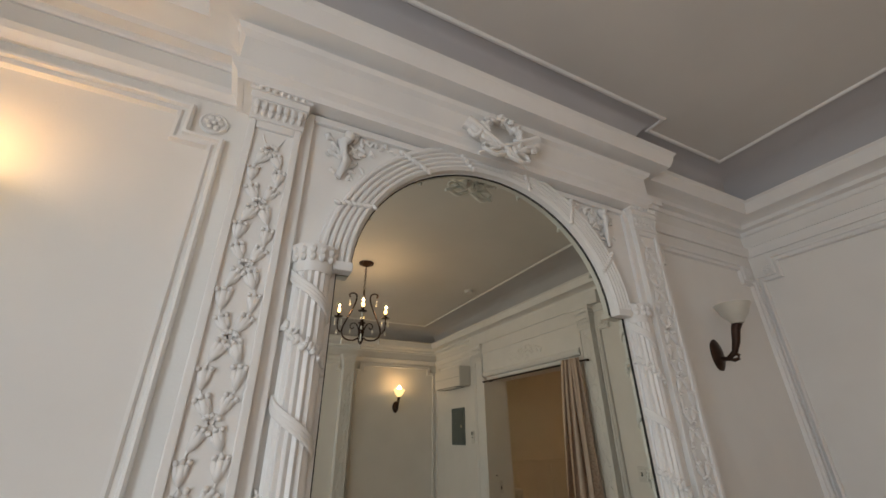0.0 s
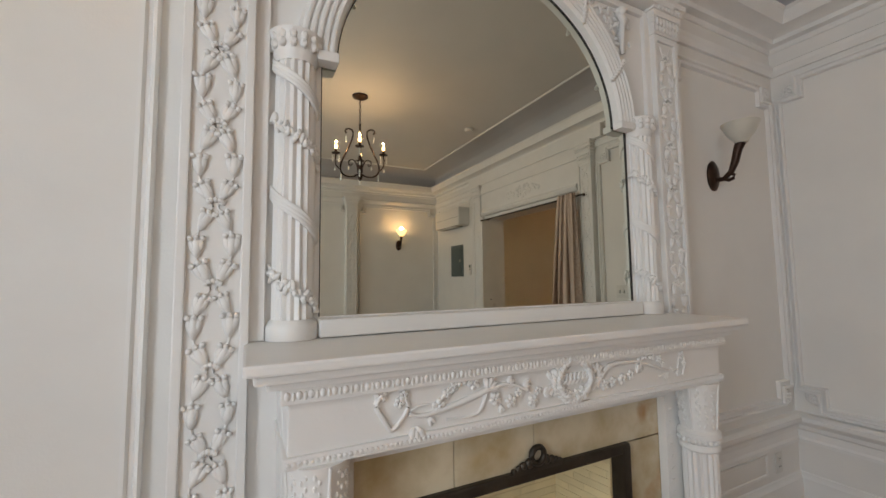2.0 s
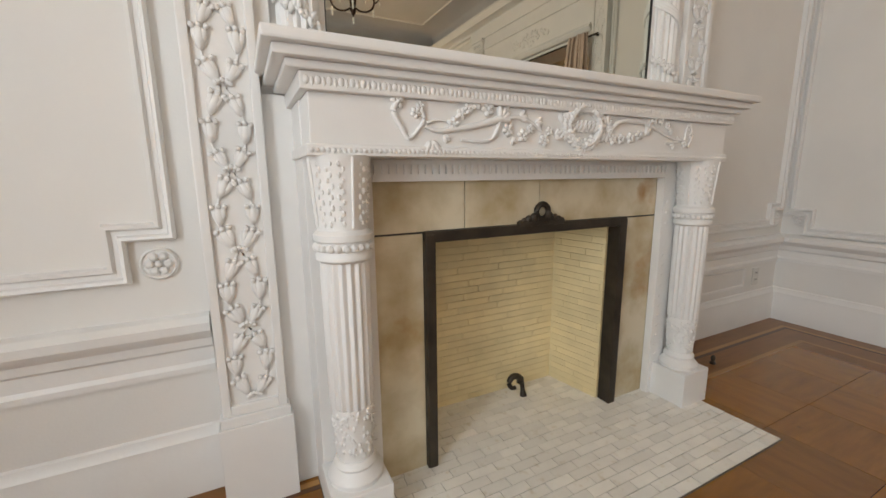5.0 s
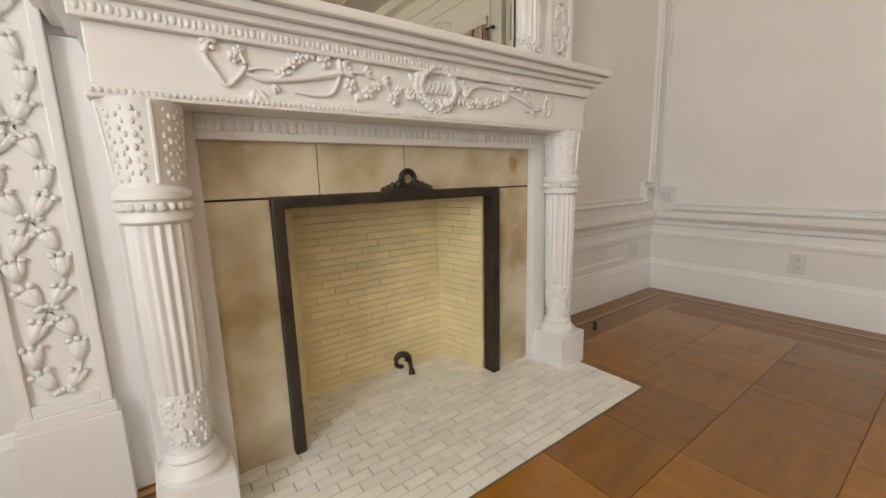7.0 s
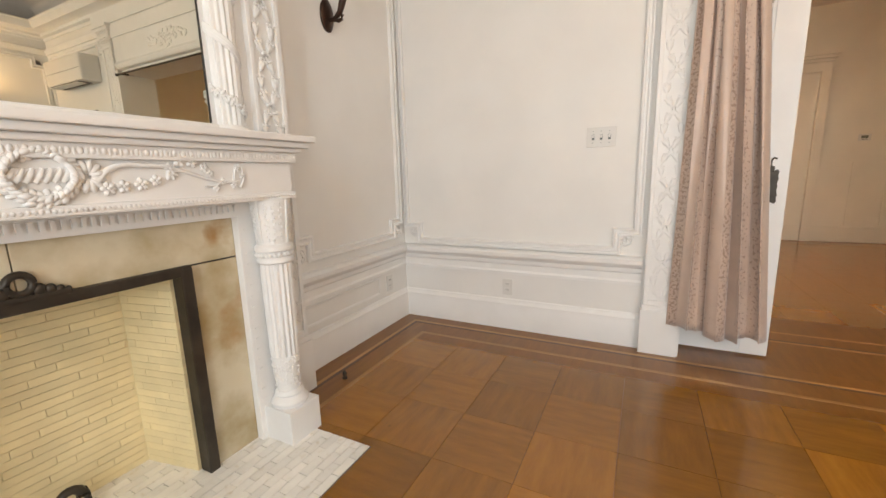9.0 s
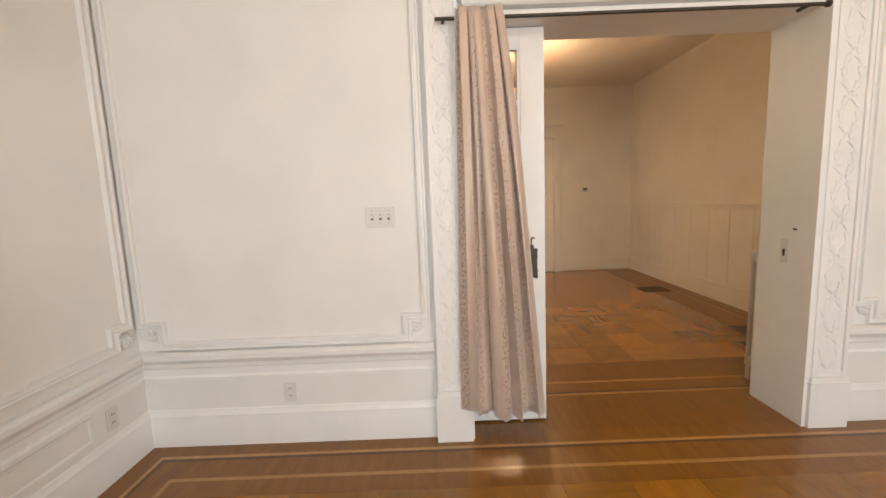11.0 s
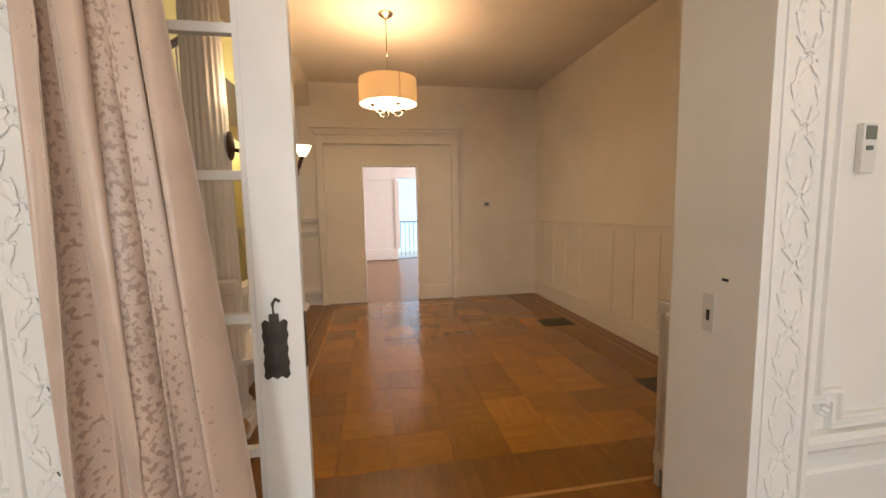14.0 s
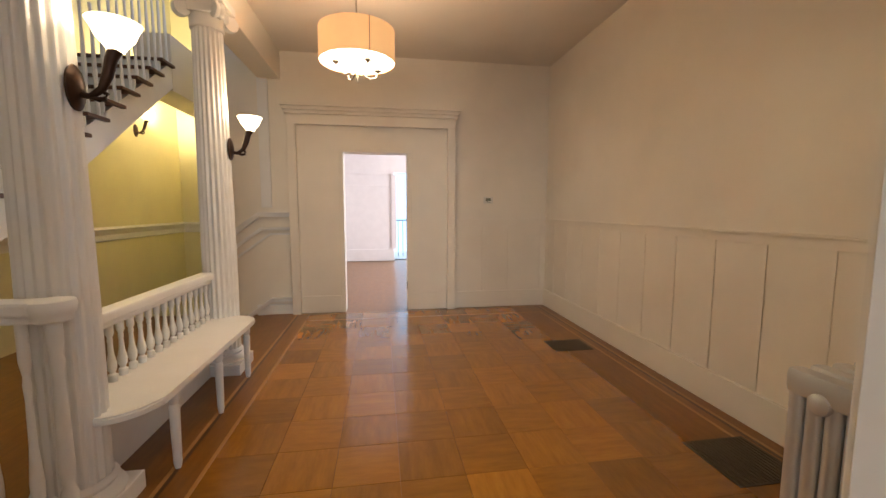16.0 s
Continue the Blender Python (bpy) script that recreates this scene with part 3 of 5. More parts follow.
casing = empty("far_doorway", "cream panelled casing round an open doorway", "doorway", "", "structure")
part("casing_frame", boxes((HX1 - 0.09, HX1, -2.46, -2.355, 0, 2.37), (HX1 - 0.09, HX1, -0.485, -0.385, 0, 2.37), (HX1 - 0.092, HX1, -2.46, -0.385, 2.35, 2.47), (HX1 - 0.12, HX1, -2.475, -0.37, 2.47, 2.51), (HX1 - 0.15, HX1, -2.495, -0.35, 2.51, 2.55), (HX1 - 0.18, HX1, -2.515, -0.33, 2.55, 2.58), bev=0.004), HWALL, casing)
part("inner_panel", boxes((HX1 - 0.02, HX1 - 0.001, -2.355, DY0, 0, 2.35), (HX1 - 0.02, HX1 - 0.001, DY1, -0.485, 0, 2.35), (HX1 - 0.02, HX1 - 0.001, DY0, DY1, DZ, 2.35)), HWALL, casing)
part("door_frame", boxes((HX1 - 0.04, HX1 + 0.18, DY0 - 0.045, DY0 + 0.012, 0, DZ + 0.04), (HX1 - 0.04, HX1 + 0.18, DY1 - 0.012, DY1 + 0.045, 0, DZ + 0.04), (HX1 - 0.04, HX1 + 0.18, DY0 + 0.012, DY1 - 0.012, DZ - 0.012, DZ + 0.04), bev=0.004), HWALL, casing)
part("base", boxes((HX1 - 0.036, HX1 - 0.02, -2.35, DY0 - 0.045, 0, 0.22), (HX1 - 0.036, HX1 - 0.02, DY1 + 0.045, -0.485, 0, 0.22), bev=0.004), HWALL, casing)
part("hinge", boxes((HX1 - 0.005, HX1 + 0.03, DY0 + 0.012, DY0 + 0.018, 0.28, 0.37)), IRON, casing, "black iron hinge")

# wainscot of the hall: stiles, rails and cap over a flat back
wain = empty("hall_wainscot", "cream painted wainscot of tall flat panels", "wainscot", "", "structure")
W0, W1 = 0.22, 1.125
def wains(name, bs):
    part(name, boxes(*bs, bev=0.0015), HWALL, wain)
XS = [WX + 0.39 + i * 0.365 for i in range(12)] + [HX1 - 0.03]
for x in XS:
    wains("stile", [(x - 0.045, x + 0.045, HY0, HY0 + 0.006, W0, W1)])
wains("top_rail", [(WX + 0.03, HX1, HY0, HY0 + 0.0065, W1, W1 + 0.06)])
wains("cap", [(WX + 0.03, HX1, HY0, HY0 + 0.028, W1 + 0.06, W1 + 0.075)])
wains("base", [(WX + 0.03, HX1, HY0, HY0 + 0.024, 0, W0)])
for y in (-3.70, -3.24, -2.88, -2.50):
    wains("stile", [(HX1 - 0.013, HX1, y - 0.04, y + 0.04, W0, W1)])
wains("top_rail", [(HX1 - 0.017, HX1, HY0 + 0.017, -2.455, W1, W1 + 0.06)])
wains("cap", [(HX1 - 0.028, HX1, HY0 + 0.028, -2.455, W1 + 0.06, W1 + 0.075)])
wains("base", [(HX1 - 0.024, HX1, HY0 + 0.024, -2.455, 0, W0)])
# ramped wainscot towards the stair
ramp = empty("ramped_wainscot", "cream wainscot whose mouldings ramp down to the stair", "wainscot", "", "structure")
for nm, z, d, h, yb, drop in (("cap", 1.285, 0.085, 0.055, -0.01, 0.25), ("rail", 1.10, 0.05, 0.035, -0.03, 0.26), ("panel_mould", 1.03, 0.02, 0.025, -0.13, 0.33), ("base_cap", 0.215, 0.07, 0.045, -0.13, 0.33), ("base", 0.12, 0.05, 0.05, -0.13, 0.33)):
    part(nm, sweep(bmesh.new(), [(HX1, -0.385, z), (HX1, yb, z), (HX1, 0.33, z - drop)], [(0, 0), (0, d), (h, d * 0.8), (h, 0)], (-1, 0, 0)), WHITE, ramp)
part("plinth", boxes((HX1 - 0.03, HX1, -0.385, 0.05, 0.0, 0.125), bev=0.003), WHITE, ramp)
structure("trim_corner_pilaster", boxes((HX1 - 0.03, HX1, -0.17, -0.05, 1.345, 2.9), bev=0.004), WHITE, "narrow cream pilaster strip under the beam", "trim")

# ---- room beyond ----
structure("wall_back_room", boxes((13.2, 13.4, -1.82, 1.0, 0, 3.4), (13.2, 13.4, -6, -2.9, 0, 3.4), (13.2, 13.4, -2.9, -1.82, 2.25, 3.4), (8.42, 13.4, 0.06, 0.3, 0, 3.4), (8.42, 13.4, -6.0, -5.9, 0, 3.4)), LILAC, "pale lilac panelled walls of the room beyond")
structure("ceiling_back_room", boxes((8.42, 13.4, -6.0, 0.3, 3.3, 3.4)), LILAC, "pale ceiling of the room beyond", "ceiling")
structure("trim_back_room", boxes((13.17, 13.2, -1.82, 0.06, 0, 0.3), (13.17, 13.2, -1.82, 0.06, 2.20, 2.27), (13.185, 13.2, -1.82, 0.06, 1.9, 1.93), (13.17, 13.2, -1.88, -1.76, 0.3, 2.20), bev=0.005), LILAC, "pale lilac baseboard and picture rail", "trim")
structure("backdrop", boxes((15.5, 15.6, -6, 2, -0.5, 4)), SKYB, "bright blue-white daylight view", "backdrop")
rl = empty("window_railing", "dark thin railing before the bright window", "railing")
for k in range(9):
    part("bar", boxes((14.2, 14.215, -2.75 + 0.13 * k, -2.735 + 0.13 * k, 0.0, 1.0)), IRON, rl)
part("top_bar", boxes((14.19, 14.225, -2.85, -1.6, 1.0, 1.03)), IRON, rl)
structure("floor_balcony", boxes((13.4, 15.5, -4, 1, -0.2, -0.012)), TILE, "pale floor outside the window", "floor")


# ---- fireplace ----
hearth_bed = structure("hearth_bed", boxes((0.11, 1.675, 0.68, 1.60, -0.011, 0.001)), GROUT, "dirty grout bed of the tiled hearth", "hearth")
mantel = empty("mantelpiece", "white carved wooden mantelpiece with fluted columns", "mantelpiece")
for nm, b, bv in (("shelf", (0.025, 1.778, 0.94, BRK, 1.238, 1.263), 0.006), ("shelf_moulding", (0.045, 1.758, 0.96, BRK, 1.216, 1.238), 0.006), ("shelf_moulding", (0.07, 1.733, 0.98, BRK, 1.198, 1.216), 0.006),
                  ("frieze", (0.115, 1.70, 1.015, BRK, 1.045, 1.16), 0.004), ("lower_moulding", (0.105, 1.71, 1.005, BRK, 1.02, 1.047), 0.004), ("upper_moulding", (0.098, 1.717, 0.998, BRK, 1.16, 1.198), 0.004)):
    part(nm, boxes(b, bev=bv), WHITE, mantel)
bm = bmesh.new()
for i in range(130):
    x = 0.11 + 1.595 * (i + 0.5) / 130
    blob(bm, (x, 1.0055, 1.033), 0.007, 0.9, 0.7, 0.9, u=5, v=4)
part("bead_moulding", bm, WHITE, mantel, "", 60)
bm = bmesh.new()
for i in range(64):
    x = 0.10 + 1.612 * (i + 0.5) / 64
    blob(bm, (x, 0.9985, 1.180), 0.0085, 0.9, 0.45, 1.2, u=6, v=4)
    blob(bm, (x + 0.0125, 0.998, 1.178), 0.0055, 0.8, 0.6, 1.8, u=5, v=4)
part("egg_moulding", bm, WHITE, mantel, "", 60)


FY = 1.015


def stem(bm, pts, r0, r1, y=FY):
    q = smooth_line([(x, y - 0.004, z) for x, z in pts])
    tube(bm, q, [r0 + (r1 - r0) * k / (len(q) - 1) for k in range(len(q))], 7)


def blossom(bm, x, z, r, turn=0.0, y=FY):
    """Five rounded petals about a bead."""
    for k in range(5):
        a = turn + 2 * math.pi * k / 5
        blob(bm, (x + r * 0.62 * math.cos(a), y - 0.005, z + r * 0.62 * math.sin(a)), r * 0.46, 1.1, 0.75, 0.9, -a, "Y", 7, 5)
    blob(bm, (x, y - 0.011, z), r * 0.28, u=6, v=4)


def spray(bm, x, z, ang, r, n=3, y=FY):
    """Pointed leaves fanned about one direction."""
    for k in range(n):
        a = ang + (k - (n - 1) / 2) * 0.6
        leaf(bm, (x + r * 1.3 * math.cos(a), y - 0.004, z + r * 1.3 * math.sin(a)), r * 0.75, -a, "y", 0.7, 1.7)


bm = bmesh.new()
stem(bm, [(0.322, 1.150), (0.313, 1.125), (0.330, 1.095), (0.350, 1.066), (0.374, 1.084), (0.394, 1.112), (0.386, 1.136)], 0.0075, 0.0045)
stem(bm, [(0.396, 1.096), (0.43, 1.087), (0.476, 1.092), (0.55, 1.106), (0.625, 1.126)], 0.0045, 0.010)
stem(bm, [(0.400, 1.104), (0.425, 1.112), (0.455, 1.112)], 0.004, 0.002)
stem(bm, [(0.625, 1.128), (0.612, 1.092), (0.594, 1.070), (0.56, 1.063), (0.50, 1.066)], 0.0065, 0.003)
stem(bm, [(0.470, 1.094), (0.492, 1.128), (0.520, 1.150), (0.545, 1.166), (0.585, 1.150)], 0.0055, 0.003)
stem(bm, [(0.610, 1.118), (0.640, 1.152), (0.675, 1.170), (0.715, 1.175)], 0.006, 0.002)
stem(bm, [(0.625, 1.124), (0.680, 1.134), (0.730, 1.122), (0.770, 1.100)], 0.007, 0.004)
for x, z, r in ((0.324, 1.151, 0.017), (0.372, 1.128, 0.014), (0.384, 1.144, 0.012), (0.478, 1.104, 0.019), (0.502, 1.132, 0.014), (0.522, 1.147, 0.014), (0.545, 1.163, 0.019), (0.583, 1.150, 0.020), (0.650, 1.098, 0.018), (0.702, 1.084, 0.018), (0.730, 1.104, 0.013), (0.780, 1.074, 0.018), (0.800, 1.100, 0.013)):
    blossom(bm, x, z, r, x * 40)
for x, z, a, r, n in ((0.318, 1.160, 2.2, 0.012, 2), (0.412, 1.064, -1.4, 0.017, 3), (0.450, 1.080, -1.0, 0.010, 2), (0.626, 1.126, 0.8, 0.015, 4), (0.690, 1.132, 0.3, 0.012, 3), (0.745, 1.120, 0.0, 0.012, 3), (0.560, 1.172, 0.9, 0.010, 2), (0.665, 1.080, -1.2, 0.010, 2), (0.820, 1.085, 0.4, 0.012, 3)):
    spray(bm, x, z, a, r, n)
part("branch_carving", bm, WHITE, mantel, "carved blossom branch", 60)
bm = bmesh.new()
stem(bm, [(1.045, 1.098), (1.075, 1.132), (1.120, 1.146), (1.180, 1.144), (1.230, 1.142)], 0.008, 0.007)
stem(bm, [(1.030, 1.150), (1.070, 1.172), (1.130, 1.172)], 0.004, 0.002)
stem(bm, [(1.230, 1.142), (1.290, 1.122), (1.350, 1.103), (1.400, 1.092), (1.455, 1.094)], 0.0065, 0.0035)
stem(bm, [(1.335, 1.080), (1.370, 1.082), (1.400, 1.094)], 0.003, 0.004)
stem(bm, [(1.462, 1.070), (1.478, 1.100), (1.476, 1.135), (1.466, 1.155)], 0.005, 0.003)
stem(bm, [(1.440, 1.096), (1.444, 1.120), (1.452, 1.140)], 0.004, 0.003)
for x, z, r in ((1.068, 1.084, 0.018), (1.105, 1.088, 0.017), (1.150, 1.092, 0.018), (1.190, 1.102, 0.016), (1.262, 1.160, 0.019), (1.300, 1.158, 0.018), (1.338, 1.140, 0.014), (1.232, 1.136, 0.016), (1.356, 1.120, 0.012), (1.458, 1.140, 0.012), (1.474, 1.112, 0.012), (1.440, 1.080, 0.013), (1.400, 1.094, 0.011)):
    blossom(bm, x, z, r, x * 30)
for x, z, a, r, n in ((1.030, 1.120, 1.0, 0.016, 4), (1.030, 1.112, -1.0, 0.016, 4), (1.230, 1.130, -0.9, 0.012, 4), (1.250, 1.170, 0.8, 0.009, 2), (1.470, 1.160, 1.5, 0.010, 3), (1.385, 1.082, -2.4, 0.011, 2)):
    spray(bm, x, z, a, r, n)
part("branch_carving", bm, WHITE, mantel, "carved blossom branch", 60)
bm = bmesh.new()
rng = random.Random(11)
for k in range(30):
    a = 2 * math.pi * k / 30
    wide = 1.0 + 0.25 * math.sin(a) ** 2
    for rr in (0.92, 1.12):
        leaf(bm, (0.935 + 0.070 * rr * math.cos(a), FY - 0.008 - 0.006 * (rr < 1), 1.120 + 0.050 * rr * wide * math.sin(a)), rng.uniform(0.008, 0.0115), -a + rng.uniform(0.5, 1.5), "y", 0.9, 1.4)
tube(bm, [(0.935 + 0.070 * math.cos(a), FY - 0.003, 1.120 + 0.055 * math.sin(a)) for a in [2 * math.pi * k / 32 for k in range(33)]], 0.012, 7)
box(bm, 0.872, 1.0, FY - 0.007, FY + 0.001, 1.104, 1.136, bev=0.003)
for k in range(7):
    tube(bm, [(0.885 + 0.017 * k - 0.008, FY - 0.004, 1.104), (0.885 + 0.017 * k, FY - 0.011, 1.119), (0.885 + 0.017 * k + 0.008, FY - 0.004, 1.134)], 0.0065, 6)
for x, z, r in ((0.908, 1.074, 0.019), (0.940, 1.068, 0.019), (0.972, 1.078, 0.017), (0.915, 1.168, 0.018), (0.945, 1.174, 0.015)):
    blossom(bm, x, z, r, x * 20)
spray(bm, 0.855, 1.120, 1.2, 0.015, 4), spray(bm, 0.855, 1.110, -1.6, 0.015, 4)
part("wreath_carving", bm, WHITE, mantel, "carved rose wreath tied on a torch", 60)
for xc in (0.188, 1.62):
    part("plinth", boxes((xc - 0.082, xc + 0.082, 0.975, 1.14, 0.0, 0.15), bev=0.004), WHITE, mantel)
    bm = lathe(bmesh.new(), [(0.074, 0.15), (0.076, 0.165), (0.066, 0.178), (0.055, 0.19), (0.06, 0.2), (0.052, 0.215)], 40, xc, 1.062)
    part("column_base", bm, WHITE, mantel, "", 40)
    bm = lathe(bmesh.new(), [(0.046, 0.215), (0.052, 0.30), (0.055, 0.37)], 48, xc, 1.062)
    rng = random.Random(3)
    for i in range(150):
        a, z = rng.uniform(0, 6.28), rng.uniform(0.225, 0.365)
        r = 0.047 + 0.008 * (z - 0.215) / 0.15
        blob(bm, (xc + r * math.cos(a), 1.062 + r * math.sin(a), z), rng.uniform(0.0045, 0.0065), 1, 1, 1.5, u=5, v=4)
    part("carved_shaft", bm, WHITE, mantel, "", 50)
    bm = lathe(bmesh.new(), [(0.056, 0.37), (0.059, 0.375), (0.061, 0.55), (0.062, 0.73), (0.061, 0.765)], 144, xc, 1.062, flutes=18, depth=0.10)
    part("fluted_shaft", bm, WHITE, mantel, "", 35)
    bm = lathe(bmesh.new(), [(0.062, 0.765), (0.07, 0.772), (0.07, 0.785), (0.064, 0.792), (0.066, 0.815), (0.074, 0.82), (0.074, 0.835), (0.062, 0.845), (0.062, 0.85)], 40, xc, 1.062)
    for k in range(22):
        a = 2 * math.pi * k / 22
        blob(bm, (xc + 0.067 * math.cos(a), 1.062 + 0.067 * math.sin(a), 0.803), 0.010, u=6, v=4)
    part("collar", bm, WHITE, mantel, "", 45)
    bm = lathe(bmesh.new(), [(0.062, 0.85), (0.066, 0.93), (0.072, 1.0), (0.078, 1.022)], 40, xc, 1.062)
    rng = random.Random(8)
    for k in range(16):
        a = 2 * math.pi * (k + 0.5) / 16
        if k % 4 == 0:
            tube(bm, [(xc + (0.063 + 0.013 * t) * math.cos(a), 1.062 + (0.063 + 0.013 * t) * math.sin(a), 0.852 + 0.166 * t) for t in (0, 0.5, 1)], 0.0045, 6)
            continue
        for j in range(12):
            z = 0.862 + 0.0128 * j
            r = 0.0615 + 0.012 * (z - 0.85) / 0.17
            d = 0.07 * (1 if (j + k) % 2 else -1) + rng.uniform(-0.03, 0.03)
            blob(bm, (xc + r * math.cos(a + d), 1.062 + r * math.sin(a + d), z), rng.uniform(0.003, 0.0052), 1, 1, 1.6, u=6, v=4)
    part("capital", bm, WHITE, mantel, "carved leaf capital", 50)
for b in ((0.112, 0.215, 1.14, 1.284, 0.0, 1.196), (1.595, 1.70, 1.14, 1.284, 0.0, 1.196), (0.0365, 0.215, 1.285, 1.39, 0.0, 1.196), (1.595, 1.7635, 1.285, 1.39, 0.0, 1.196)):
    part("back_board", boxes(b, bev=0.003), WHITE, mantel)
for b in ((0.205, 0.288, 1.125, 1.16, 0, 1.02), (1.516, 1.605, 1.125, 1.16, 0, 1.02), (0.288, 1.516, 1.1255, 1.16, 0.958, 1.02)):
    part("inner_surround", boxes(b, bev=0.003), WHITE, mantel)
dentil_me = {}


def dentil(w, d, h, x, y, z):
    if (w, h) not in dentil_me:
        ob = part("dentil", boxes((-w / 2, w / 2, -d / 2, d / 2, -h / 2, h / 2)), WHITE, mantel)
        dentil_me[(w, h)] = ob.data
    else:
        ob = new("dentil", dentil_me[(w, h)])
        ob.parent = mantel
    ob.matrix_world = pose(x, y, z)


for i in range(56):
    dentil(0.011, 0.010, 0.026, 0.285 + 1.235 * (i + 0.5) / 56, 1.121, 0.992)
for xx in (0.262, 1.545):
    for i in range(20):
        dentil(0.016, 0.004, 0.007, xx, 1.1235, 0.05 + 0.045 * i)

onyx = empty("onyx_surround", "polished cream onyx slabs with rusty veins round the firebox", "fireplace surround")
for b in ((0.26, 0.45, 1.162, 1.20, 0.002, 0.800), (1.333, 1.55, 1.162, 1.20, 0.002, 0.800), (0.26, 0.596, 1.162, 1.20, 0.806, 0.964), (0.599, 0.897, 1.162, 1.20, 0.806, 0.964), (0.900, 1.55, 1.162, 1.20, 0.806, 0.964)):
    part("slab", boxes(b, bev=0.0015), ONYX, onyx)
part("joint", boxes((0.26, 1.55, 1.172, 1.198, 0.798, 0.808)), DARK, onyx, "dark open joint")

fr = empty("iron_fireplace_insert", "blackened iron fireplace insert with pierced crest", "fireplace insert")
part("bar", boxes((0.45, 0.485, 1.14, 1.20, 0.002, 0.80), bev=0.006), IRON, fr)
part("bar", boxes((1.292, 1.333, 1.14, 1.20, 0.002, 0.80), bev=0.006), IRON, fr)
part("bar", boxes((0.45, 1.333, 1.142, 1.20, 0.772, 0.808), bev=0.006), IRON, fr)
bm = bmesh.new()
ring = [(0.9 + 0.026 * math.cos(a), 1.146, 0.848 + 0.026 * math.sin(a)) for a in [2 * math.pi * k / 18 for k in range(19)]]
tube(bm, ring, 0.010, 8)
box(bm, 0.80, 1.0, 1.140, 1.160, 0.80, 0.818, bev=0.004)
for s in (-1, 1):
    for k, (d, z, r) in enumerate(((0.035, 0.828, 0.017), (0.058, 0.824, 0.014), (0.078, 0.819, 0.011), (0.095, 0.815, 0.008))):
        blob(bm, (0.9 + s * d, 1.147, z), r, 1, 0.7, 1, u=8, v=6)
part("crest", bm, IRON, fr, "pierced iron crest with a ring", 50)

# firebox: splayed brick sides, brick back, near-black slab as the throat's shade
FB = [(0.484, 1.20), (0.580, 1.460), (1.245, 1.460), (1.293, 1.20)]
fire = empty("firebox", "cream firebrick firebox with thin dark joints", "firebox")
bm = sweep(bmesh.new(), [(x, y, 0) for x, y in FB], [(0.010, 0.0), (0.03, 0.0), (0.03, 0.9), (0.010, 0.9), (0.010, 0.0)], (0, 0, 1))
part("backing", bm, MORTAR, fire, "dark mortar")
part("throat", boxes((0.45, 1.35, 1.2, 1.5, 0.86, 0.9)), DARK, fire)
brick_mesh = {}


def brick(L, h, d, gap):
    key = (round(L, 3), round(h, 4))
    if key not in brick_mesh:
        bm = bmesh.new()
        box(bm, -L / 2 + gap, L / 2 - gap, -d / 2, d / 2, -h / 2 + gap, h / 2 - gap, bev=0.0)
        front = [f for f in bm.faces if f.calc_center_median().y < -d / 2 + 1e-5]
        bmesh.ops.inset_region(bm, faces=front, thickness=0.001, depth=0.001)
        bmesh.ops.recalc_face_normals(bm, faces=bm.faces[:])
        me = bpy.data.meshes.new("brick")
        bm.to_mesh(me), bm.free()
        me.materials.append(BRICK)
        brick_mesh[key] = me
    return brick_mesh[key]


def brick_wall(a, b, courses, L):
    A, Bv = Vector((*a, 0)), Vector((*b, 0))
    d = Bv - A
    n = d.length
    ang = math.atan2(d.y, d.x)
    h = 0.86 / courses
    rng = random.Random(5)
    for c in range(courses):
        s = -(c % 2) * L * 0.5 - (c % 3) * L * 0.13
        while s < n - 0.004:
            e = min(s + L, n)
            b0 = max(s, 0)
            if e - b0 > 0.012:
                p = A + d.normalized() * ((b0 + e) / 2)
                ob = new("brick", brick(e - b0, h, 0.022, 0.0007))
                ob.matrix_world = pose(p.x, p.y, h * (c + 0.5) + 0.002, rng.uniform(-0.4, 0.4), 0, math.degrees(ang) + rng.uniform(-0.3, 0.3))
                ob.parent = fire
            s += L


brick_wall(FB[0], FB[1], 30, 0.20)
brick_wall(FB[1], FB[2], 30, 0.20)
brick_wall(FB[2], FB[3], 30, 0.20)

# hearth tiles
tiles = empty("tiled_hearth", "ivory ceramic hearth tiles with dark worn joints", "hearth")
tile_me = {}
rng = random.Random(9)
TW, TH = 0.098, 0.0385
y, row = 0.684, 0
while y < 1.445:
    x0, x1 = (0.113, 1.672) if y < 1.12 else ((0.265, 1.545) if y < 1.16 else (0.49 + (y - 1.2) * 0.36, 1.292 - (y - 1.2) * 0.18))
    x = x0 - (row % 2) * TW / 2
    while x < x1 - 0.01:
        a, b = max(x, x0), min(x + TW, x1)
        if b - a > 0.015:
            key = round(b - a, 3)
            if key not in tile_me:
                bm = bmesh.new()
                box(bm, -(b - a) / 2 + 0.0013, (b - a) / 2 - 0.0013, -TH / 2 + 0.0013, TH / 2 - 0.0013, -0.004, 0.004)
                top = [f for f in bm.faces if f.calc_center_median().z > 0.0039]
                bmesh.ops.inset_region(bm, faces=top, thickness=0.0012, depth=0.0008)
                bmesh.ops.recalc_face_normals(bm, faces=bm.faces[:])
                me = bpy.data.meshes.new("tile")
                bm.to_mesh(me), bm.free()
                me.materials.append(TILE)
                tile_me[key] = me
            ob = new("tile", tile_me[key])
            ob.matrix_world = pose((a + b) / 2, y + TH / 2, rng.uniform(0.0, 0.0018), rng.uniform(-0.5, 0.5), rng.uniform(-0.4, 0.4), rng.uniform(-0.5, 0.5))
            ob.parent = tiles
        x += TW
    y += TH
    row += 1

